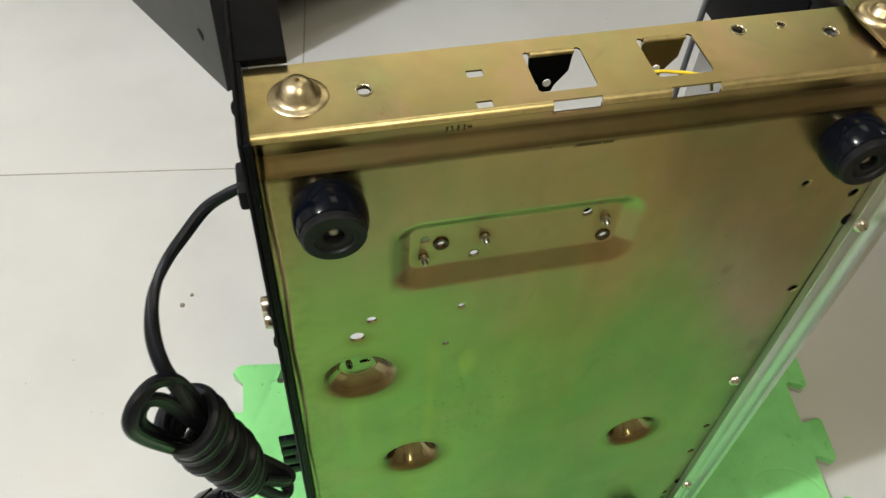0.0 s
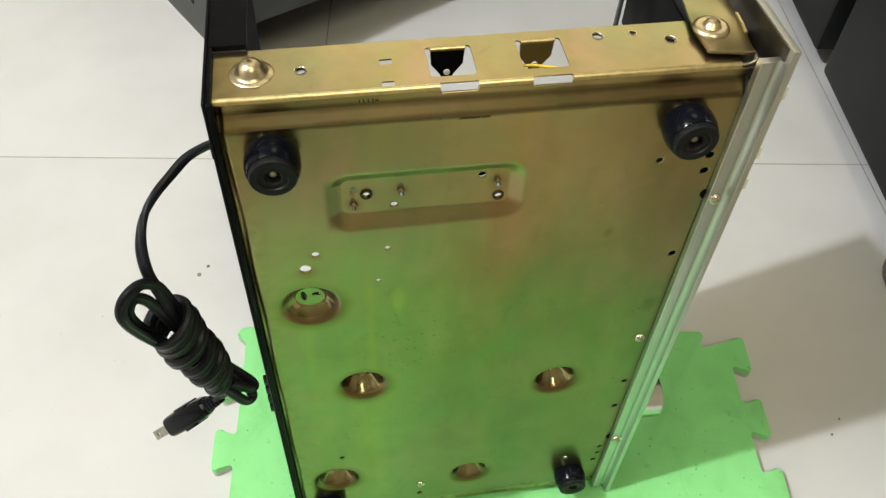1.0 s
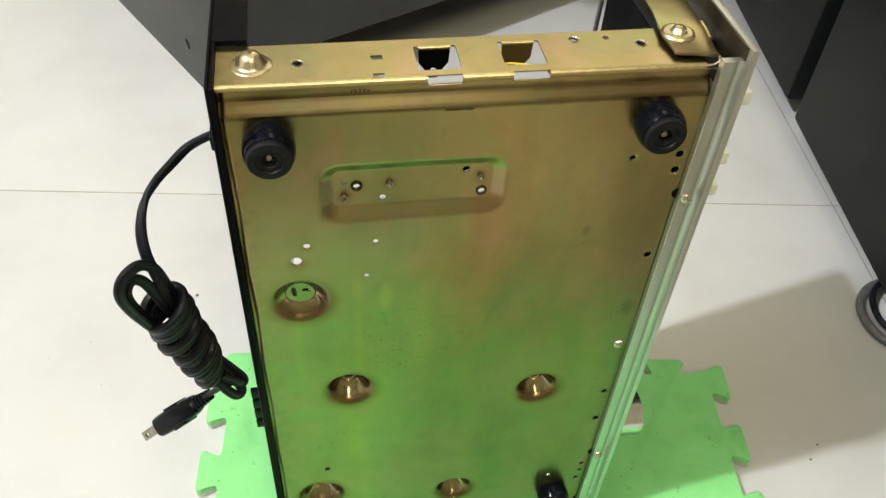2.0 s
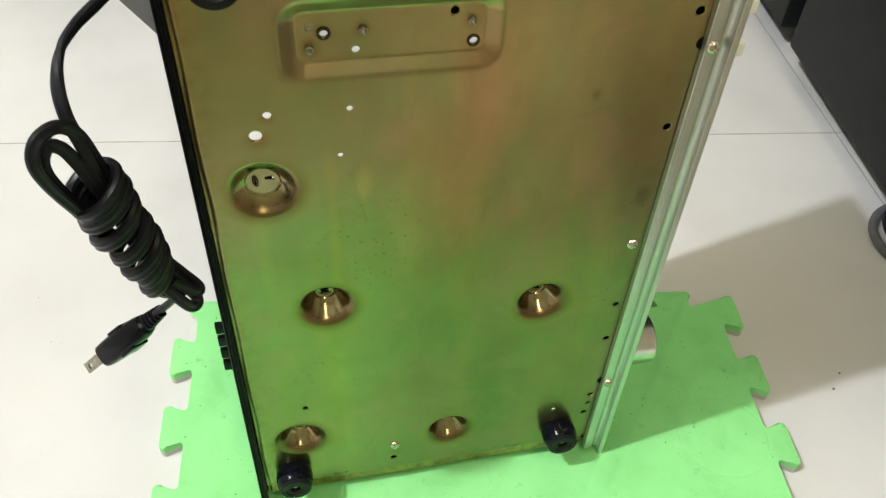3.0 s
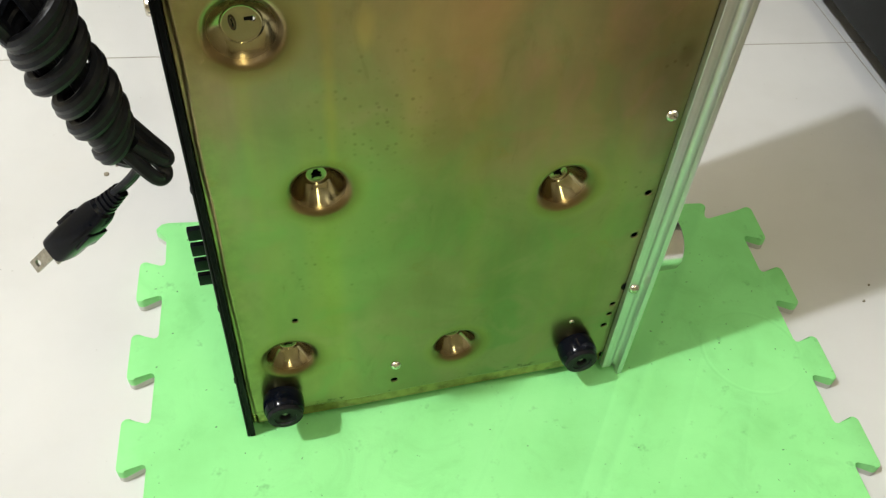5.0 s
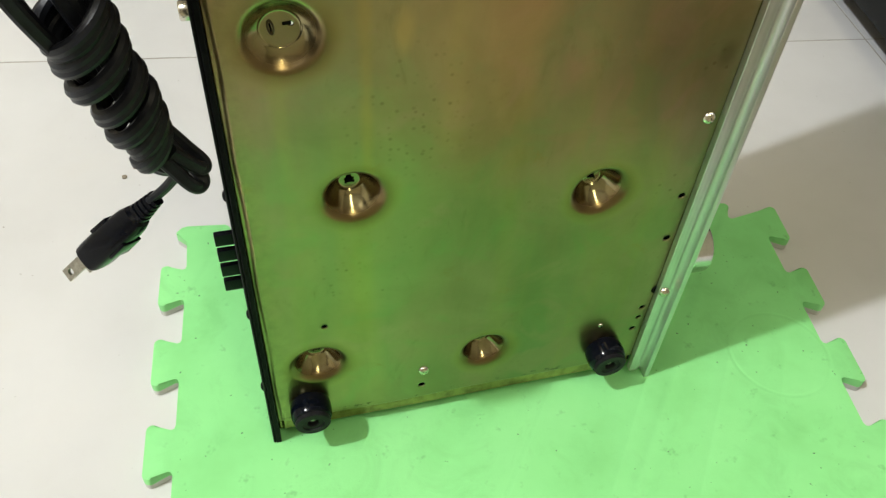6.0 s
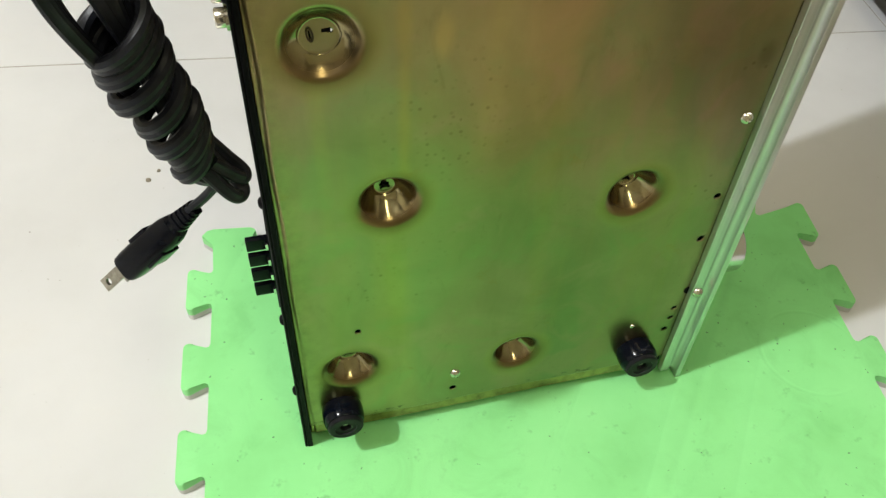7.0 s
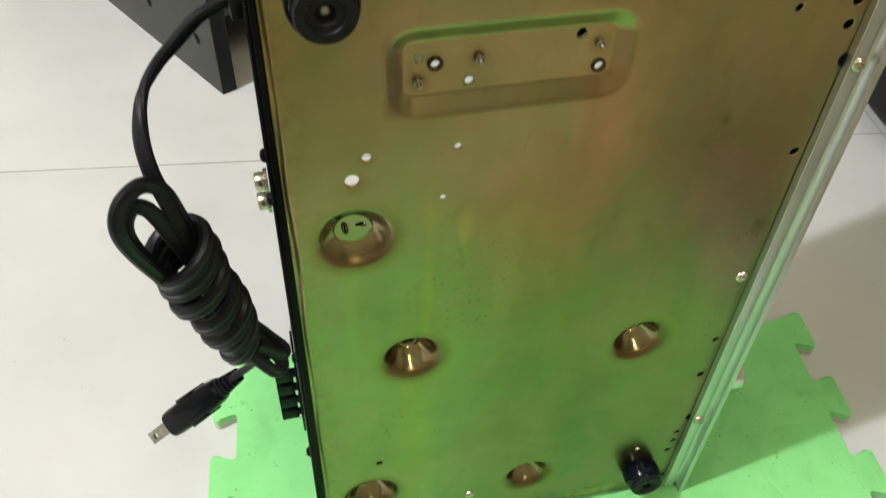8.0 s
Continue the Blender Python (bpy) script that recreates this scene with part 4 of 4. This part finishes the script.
for (x, z, rim, low, deep), spin in zip(DIMPLES, (8, 6, -15, 5, 20)):
    base = pose(x, deep, z, *DOWN_Y) @ pose(0, 0, 0, 0, 0, spin)
    if low > 0.0075:
        put("eyelet", EYELET, M_BROWN_STEEL, amp, "dark oval eyelet", base @ pose(-0.0034, 0.0012, 0))
        put("slit", SLIT, M_HOLE_SHADE, amp, "dark slab for the shade in a slot", base @ pose(-0.0034, 0.0012, 0) @ Matrix.Diagonal((0.5, 0.75, 0.6, 1)))
        put("slit", SLIT, M_HOLE_SHADE, amp, "dark slab for the shade in a slot", base @ pose(0.0032, 0.0015, 0, 0, 0, 82) @ Matrix.Diagonal((0.9, 0.75, 0.6, 1)))
        # a white chip paints the light that comes through this slot
        put("hole_glint", SLIT, M_WHITE_METAL, amp, "white chip for the light seen through a small slot", base @ pose(0.0037, 0.0017, 0.0002, 0, 0, 82) @ Matrix.Diagonal((0.55, 0.45, 0.8, 1)))
    else:
        # a twisted lug in a short slot
        put("slit", SLIT, M_HOLE_SHADE, amp, "dark slab for the shade in a slot", base @ pose(0.0002, 0.0006, 0) @ Matrix.Diagonal((1.3, 0.9, 0.6, 1)))
        lug = M_STEEL if z < 0.1 else M_BROWN_STEEL
        put("lug", SLIT, lug, amp, "twisted steel lug", base @ pose(0.0006, 0.0004, 0.0003, 0, 0, 55) @ Matrix.Diagonal((0.7, 0.85, 2.5, 1)))
        put("lug", SLIT, lug, amp, "twisted steel lug", base @ pose(-0.0010, 0.0002, 0.0003, 0, 0, -50) @ Matrix.Diagonal((0.6, 0.7, 2.5, 1)))


# discs coloured near-black for the shade in two holes beside the rail
for z in (0.3690, 0.1015):
    lathe_part("rail_hole", [(0.0034, 0.0), (0.0033, 0.0003), (0.0024, 0.0003), (0.0, 0.0002)], M_HOLE_SHADE, pose(0.2450, -0.0001, z, *DOWN_Y), amp, "dark disc for the shade in a half-hidden hole")


# feet: glossy black cups with a rubber ring and a screw deep in the middle
FOOT_SCREW = screw_mesh(0.0017, 0.0011)
FOOT = finish(revolve([(0.0118, 0.0), (0.0122, 0.0010), (0.0126, 0.0040), (0.0125, 0.0080), (0.0120, 0.0110), (0.0112, 0.0128), (0.0104, 0.0132), (0.0060, 0.0132), (0.0058, 0.0100), (0.0, 0.0095)], 40), "cup")
RING = finish(revolve([(0.0107, 0.0130), (0.0107, 0.0150), (0.0100, 0.0158), (0.0068, 0.0158), (0.0064, 0.0150), (0.0040, 0.0150), (0.0034, 0.0144), (0.0032, 0.0122), (0.0, 0.0122)], 40), "rubber_ring")
for x, z in ((0.0272, 0.4205), (0.2198, 0.4205), (0.0265, 0.0475), (0.2198, 0.0475)):
    cup = put("foot", FOOT, M_BAKELITE, amp, "glossy black round foot", pose(x, 0.0, z, *DOWN_Y))
    put("rubber_ring", RING, M_RUBBER, cup, "", pose(x, 0.0, z, *DOWN_Y))
    put("foot_screw", FOOT_SCREW, M_DULL, cup, "", pose(x, -0.0123, z, *DOWN_Y) @ Matrix.Diagonal((1.15, 1.15, 0.8, 1)))

# ---------------------------------------------------------------- the power cord, tied in a bundle
LIFT = Vector((0.0008, 0.0, 0.0060))
cord = empty("power_cord", (0, 0, 0))
under(cord, amp)
tagged(cord, "black flat twin power cord tied in a coiled bundle")
TWIN = twin_profile(0.0060, 0.0036)
FRONT = Vector((0.15, -1.0, 0.3))


def cord_run(points, per=10, flat=None):
    line = [q + LIFT for q in spline(points, per)]
    if flat is None:
        def flat(k):
            a = (line[min(k + 1, len(line) - 1)] - line[max(k - 1, 0)]).normalized()
            return a.cross(FRONT)
    return part("cord", sweep(line, TWIN, flat), M_CORD, cord)


# from the grommet over into the bundle
cord_run([(-0.0010, 0.0240, 0.4030), (-0.0070, 0.0235, 0.4008), (-0.0150, 0.0215, 0.3972), (-0.0230, 0.0145, 0.3930), (-0.0303, 0.0060, 0.3896), (-0.0356, -0.0040, 0.3853), (-0.0378, -0.0140, 0.3770), (-0.0368, -0.0210, 0.3660), (-0.0335, -0.0240, 0.3520), (-0.0312, -0.0250, 0.3340), (-0.0285, -0.0230, 0.3100), (-0.0230, -0.0220, 0.2850), (-0.0120, -0.0220, 0.2640)], 10, lambda k: Vector((-0.5, -0.55, 0.6)).lerp(Vector((0.95, 0.1, 0.3)), min(max((k - 24) / 50, 0.0), 1.0)))
# the two loops at the head of the bundle; their far ends turn back at its foot
cord_run([(-0.0320, -0.0270, 0.3050), (-0.0415, -0.0320, 0.3270), (-0.0476, -0.0362, 0.3460), (-0.0490, -0.0376, 0.3580), (-0.0460, -0.0345, 0.3655), (-0.0400, -0.0280, 0.3665), (-0.0348, -0.0235, 0.3600), (-0.0318, -0.0215, 0.3470), (-0.0288, -0.0210, 0.3290), (-0.0260, -0.0210, 0.3100), (-0.0190, -0.0210, 0.2830), (-0.0110, -0.0210, 0.2650), (-0.0060, -0.0220, 0.2570), (-0.0055, -0.0250, 0.2535), (-0.0090, -0.0280, 0.2560), (-0.0170, -0.0280, 0.2700)])
cord_run([(-0.0330, -0.0240, 0.3000), (-0.0415, -0.0272, 0.3220), (-0.0472, -0.0312, 0.3420), (-0.0480, -0.0322, 0.3530), (-0.0445, -0.0305, 0.3595), (-0.0402, -0.0280, 0.3560), (-0.0368, -0.0262, 0.3460), (-0.0338, -0.0255, 0.3350), (-0.0282, -0.0245, 0.3170), (-0.0200, -0.0190, 0.2880), (-0.0100, -0.0180, 0.2690), (-0.0040, -0.0200, 0.2610), (-0.0050, -0.0230, 0.2600), (-0.0140, -0.0260, 0.2720)])

AXIS = spline([(-0.0352, -0.0245, 0.3330), (-0.0325, -0.0240, 0.3230), (-0.0285, -0.0235, 0.3030), (-0.0238, -0.0225, 0.2850), (-0.0190, -0.0220, 0.2740)], 40)


def coil_line(turns=7.0, n=230):
    line, ways = [], []
    wob = random.Random(5)
    size = [wob.uniform(0.90, 1.12) for _ in range(12)]
    drift = [wob.uniform(-0.0018, 0.0018) for _ in range(12)]
    for k in range(n):
        f = k / (n - 1)
        i = min(int(f * (len(AXIS) - 1)), len(AXIS) - 2)
        q = AXIS[i].lerp(AXIS[i + 1], f * (len(AXIS) - 1) - i)
        a = (AXIS[i + 1] - AXIS[i]).normalized()
        p = Vector((0, 1, 0)).cross(a).normalized()
        h = a.cross(p)
        t = 2 * math.pi * turns * f
        u, v = int(turns * f), (turns * f) % 1
        s = size[u] * (1 - v) + size[u + 1] * v
        d = drift[u] * (1 - v) + drift[u + 1] * v
        r = (0.0113 - 0.0028 * f) * s
        line.append(q + p * (r * math.cos(t) + d) + h * (r * 0.92 * math.sin(t)) + a * (0.0035 * math.cos(t + 0.5)))
        ways.append((a + 0.25 * math.sin(3.1 * t / 6.28 + 1) * p).normalized())
    return line, ways


COIL, WAYS = coil_line()
part("cord_coil", sweep([q + LIFT for q in COIL], twin_profile(0.0076, 0.0054), lambda k: WAYS[k]), M_CORD, cord)
tail = [COIL[-1], COIL[-1].lerp(Vector((-0.0125, -0.0230, 0.2600)), 0.5) + Vector((0.001, -0.003, 0)), Vector((-0.0125, -0.0220, 0.2590)), Vector((-0.0165, -0.0180, 0.2520)), Vector((-0.0215, -0.0155, 0.2450)), Vector((-0.0280, -0.0135, 0.2380))]
cord_run(tail, 10, lambda k: Vector((0.1, -0.6, 0.8)) if k > 12 else Vector((0.5, -0.4, 0.6)))

# the plug: a moulded body lofted through rounded sections, grip ledges and two blades
P_TOP, P_DIR = LIFT + Vector((-0.0250, -0.0142, 0.2403)), Vector((-0.6836, 0.1271, -0.7189)).normalized()
P_DEEP = Vector((-0.05, 0.60, -0.80))
P_DEEP = (P_DEEP - P_DIR * P_DEEP.dot(P_DIR)).normalized()
P_SIDE = P_DEEP.cross(P_DIR)
plug = empty("plug", (0, 0, 0))
under(plug, cord)


def section(s, w, h, n=20):
    out = []
    s, w, h = 1.03 * s, 0.78 * w, 0.78 * h
    for k in range(n):
        a = 2 * math.pi * k / n
        c, d = math.cos(a), math.sin(a)
        e = 0.55
        out.append(P_TOP + P_DIR * s + P_SIDE * (w / 2 * math.copysign(abs(c) ** e, c)) + P_DEEP * (h / 2 * math.copysign(abs(d) ** e, d)))
    return out


def loft(sections):
    bm = bmesh.new()
    rings = [[bm.verts.new(v) for v in s] for s in sections]
    n = len(rings[0])
    for r, q in zip(rings, rings[1:]):
        for j in range(n):
            bm.faces.new((r[j], r[(j + 1) % n], q[(j + 1) % n], q[j]))
    bm.faces.new(rings[0][::-1])
    bm.faces.new(rings[-1])
    return bm


steps = []
for k in range(5):
    s = 0.0012 + 0.0026 * k
    steps += [(s, 0.0086 + 0.0007 * k, 0.0070 + 0.0006 * k), (s + 0.0013, 0.0088 + 0.0007 * k, 0.0072 + 0.0006 * k), (s + 0.0014, 0.0074 + 0.0007 * k, 0.0060 + 0.0006 * k), (s + 0.0024, 0.0076 + 0.0007 * k, 0.0061 + 0.0006 * k)]
steps += [(0.0150, 0.0135, 0.0120), (0.0185, 0.0160, 0.0140), (0.0260, 0.0172, 0.0175), (0.0360, 0.0176, 0.0195), (0.0450, 0.0176, 0.0200), (0.0485, 0.0168, 0.0195), (0.0495, 0.0150, 0.0175)]
body = put("plug_body", finish(loft([section(*s) for s in steps]), "plug_body", 28), M_PLASTIC, plug, "black moulded plug body")
for sgn in (-1, 1):
    bm = box(-0.0055, 0.0055, -0.0008, 0.0008, -0.0055, 0.0055, 0.0005)
    m = Matrix.Translation(P_TOP + P_DIR * 0.0320 + P_SIDE * (sgn * 0.0067)) @ Matrix((P_DIR, P_SIDE, P_DIR.cross(P_SIDE))).transposed().to_4x4() @ pose(0, 0, 0, 0, 0, sgn * 2)
    part("grip_ledge", bm, M_PLASTIC, plug, "", m)
for sgn in (-1, 1):
    m = Matrix.Translation(P_TOP + P_DIR * 0.0568 + P_DEEP * (sgn * 0.0058)) @ Matrix((P_DIR, P_SIDE, P_DIR.cross(P_SIDE))).transposed().to_4x4()
    part("blade", holed_plate(0.0150, 0.0060, 0.0014, 0.0035, 0.0, 0.0016), M_DULL, plug, "nickel-plated flat blade with a hole", m)

# ---------------------------------------------------------------- dark furniture round the mat
def oriented(name, origin, along, length, depth, height, bevel, material, parent, label=""):
    """A board or box: along its length, then to the left of that way by its depth."""
    a = Vector((along[0], along[1], 0)).normalized()
    b = Vector((-a.y, a.x, 0))
    m = Matrix((a, b, Vector((0, 0, 1)))).transposed().to_4x4()
    m.translation = Vector(origin)
    return part(name, box(0, length, 0, depth, 0, height, bevel), material, parent, label, m), m


desk = empty("desk", (-0.046, 0.573, 0), "black laminate desk with a board side, standing on the tiles", "desk")
board, bm_ = oriented("board", (-0.0370, 0.5780, 0.0), (-0.48, 0.877), 0.70, -0.0185, 0.72, 0.0010, M_BOARD, desk)
part("edge_band", box(-0.0010, -0.0001, -0.0183, -0.0002, 0.0005, 0.7195), M_RUBBER, desk, "", bm_)
for s, h in ((0.040, 0.055), (0.150, 0.055), (0.40, 0.055)):
    part("cover_cap", revolve([(0.0, 0.0012), (0.0060, 0.0012), (0.0075, 0.0004), (0.0076, 0.0), (0.0, 0.0)], 20), M_PLASTIC, desk, "round black screw cap", bm_ @ pose(s, 0.0, h, -90, 0, 0))

a_ = Vector((0.877, 0.48, 0)).normalized()
# back, case and far side: unseen, added to deepen the shade under the desk
oriented("back_board", Vector((-0.0370, 0.5780, 0.0)) + 0.66 * Vector((-a_.y, a_.x, 0)), a_, 1.20, 0.018, 0.72, 0.0010, M_BOARD, desk)
oriented("drawer_case", Vector((-0.0370, 0.5780, 0.085)) + 0.02 * a_ + 0.012 * Vector((-a_.y, a_.x, 0)), a_, 1.14, 0.60, 0.633, 0.0010, M_BOARD, desk)
oriented("board", Vector((-0.0370, 0.5780, 0.0)) + 1.20 * a_, (-0.48, 0.877), 0.70, -0.0185, 0.72, 0.0010, M_BOARD, desk)
oriented("desktop", Vector((-0.0370, 0.5780, 0.722)) - 0.02 * a_ - 0.044 * Vector((-a_.y, a_.x, 0)), a_, 1.24, 0.75, 0.025, 0.0010, M_BOARD, desk)
# the tall cabinets stand on short feet, with a shadow gap over the tiles
for start, length in (((0.6345, 0.170, 0.034), 0.330), ((0.7000, 0.542, 0.030), 0.560)):
    thing = empty("cabinet", (start[0], start[1], 0.0), "tall matt charcoal cabinet on short block feet", "cabinet", "charcoal cabinets")
    shell, m = oriented("shell", start, (0.156, 0.988), length, -0.42, 0.690, 0.006, M_CHARCOAL, thing)
    part("top_board", box(-0.002, length + 0.002, -0.424, 0.004, 0.692, 0.710, 0.002), M_CHARCOAL, thing, "", m)
    for k in range(4):
        foot_x, foot_y = (0.040, length - 0.075)[k % 2], (-0.38, -0.085)[k // 2]
        part("block_foot", box(foot_x, foot_x + 0.03, foot_y, foot_y + 0.03, -start[2] + 0.0002, 0.001, 0.002), M_PLASTIC, thing, "", m)

# a loose cable ring on the tiles by the cabinets
ring = empty("cable_coil", (0.682, 0.165, 0.0), "small coil of black and grey cable lying on the tiles", "cable")
for k, (r, lift, m_, rad) in enumerate(((0.056, 0.0052, M_GREY_PLASTIC, 0.0048), (0.051, 0.0130, M_CORD, 0.0034))):
    pts = []
    for j in range(40):
        a = 2 * math.pi * j / 39 * 0.985
        pts.append(Vector((0.678 + 0.004 * k + r * math.cos(a), 0.168 + r * 0.98 * math.sin(a), lift + 0.004 * k * (1 + math.sin(a + 1)))))
    part("loop", sweep(pts, circle_profile(rad, 10), lambda j: Vector((0, 0, 1))), m_, ring)
part("connector", box(0.650, 0.678, 0.137, 0.153, 0.0005, 0.014, 0.004), M_PLASTIC, ring, "black cable connector")

# crumbs of dirt on the tiles
crumb_rng = random.Random(3)
for cx, cy, r in ((-0.0850, 0.2950, 0.0020), (-0.0940, 0.2850, 0.0024), (0.4830, 0.0220, 0.0013), (0.4970, 0.0360, 0.0009)):
    pts = [(cx + r * crumb_rng.uniform(0.6, 1.2) * math.cos(a), cy + r * crumb_rng.uniform(0.6, 1.2) * math.sin(a)) for a in np.linspace(0, 2 * math.pi, 9)[:-1]]
    tagged(part("crumb", prism(pts, 0.0001, 0.0011, 0.0003), M_CRUMB), "tiny dark crumb of dirt on the tiles", "dirt", "crumbs of dirt")

# ---------------------------------------------------------------- floor tiles, each its own piece
random.seed(7)
TILE_MESH = finish(box(GAP / 2, TILE - GAP / 2, GAP / 2, TILE - GAP / 2, -0.0004, 0.0, 0.00015, 1), "tile")
ROOM = (-3.198, 2.598, -2.198, 3.398)


def inside_room(corners):
    """The part of an outline that lies within the walls."""
    for axis, limit, sign in ((0, ROOM[0], 1), (0, ROOM[1], -1), (1, ROOM[2], 1), (1, ROOM[3], -1)):
        kept = []
        for p, q in zip(corners, corners[1:] + corners[:1]):
            f, g = sign * (p[axis] - limit), sign * (q[axis] - limit)
            if f >= 0:
                kept.append(p)
            if f * g < 0:
                kept.append(p.lerp(q, f / (f - g)))
        corners = kept
    return corners


for i in range(-7, 5):
    for j in range(-6, 7):
        o = CROSS + EX * (TILE * i) + EY * (TILE * j)
        lo, hi = GAP / 2, TILE - GAP / 2
        outline = [o + EX * u + EY * v for u, v in ((lo, lo), (hi, lo), (hi, hi), (lo, hi))]
        drop = random.uniform(-0.00008, 0.0)
        cut = inside_room(outline)
        if cut == outline:
            put("tile", TILE_MESH, M_TILE, floor, "", Matrix.Translation(o + Vector((0, 0, drop))) @ Matrix.Rotation(TURN, 4, "Z"))
        elif len(cut) > 2 and max((p - cut[0]).length for p in cut) > 0.05:
            part("tile", prism([(p.x, p.y) for p in cut], -0.0004 + drop, drop), M_TILE, floor)
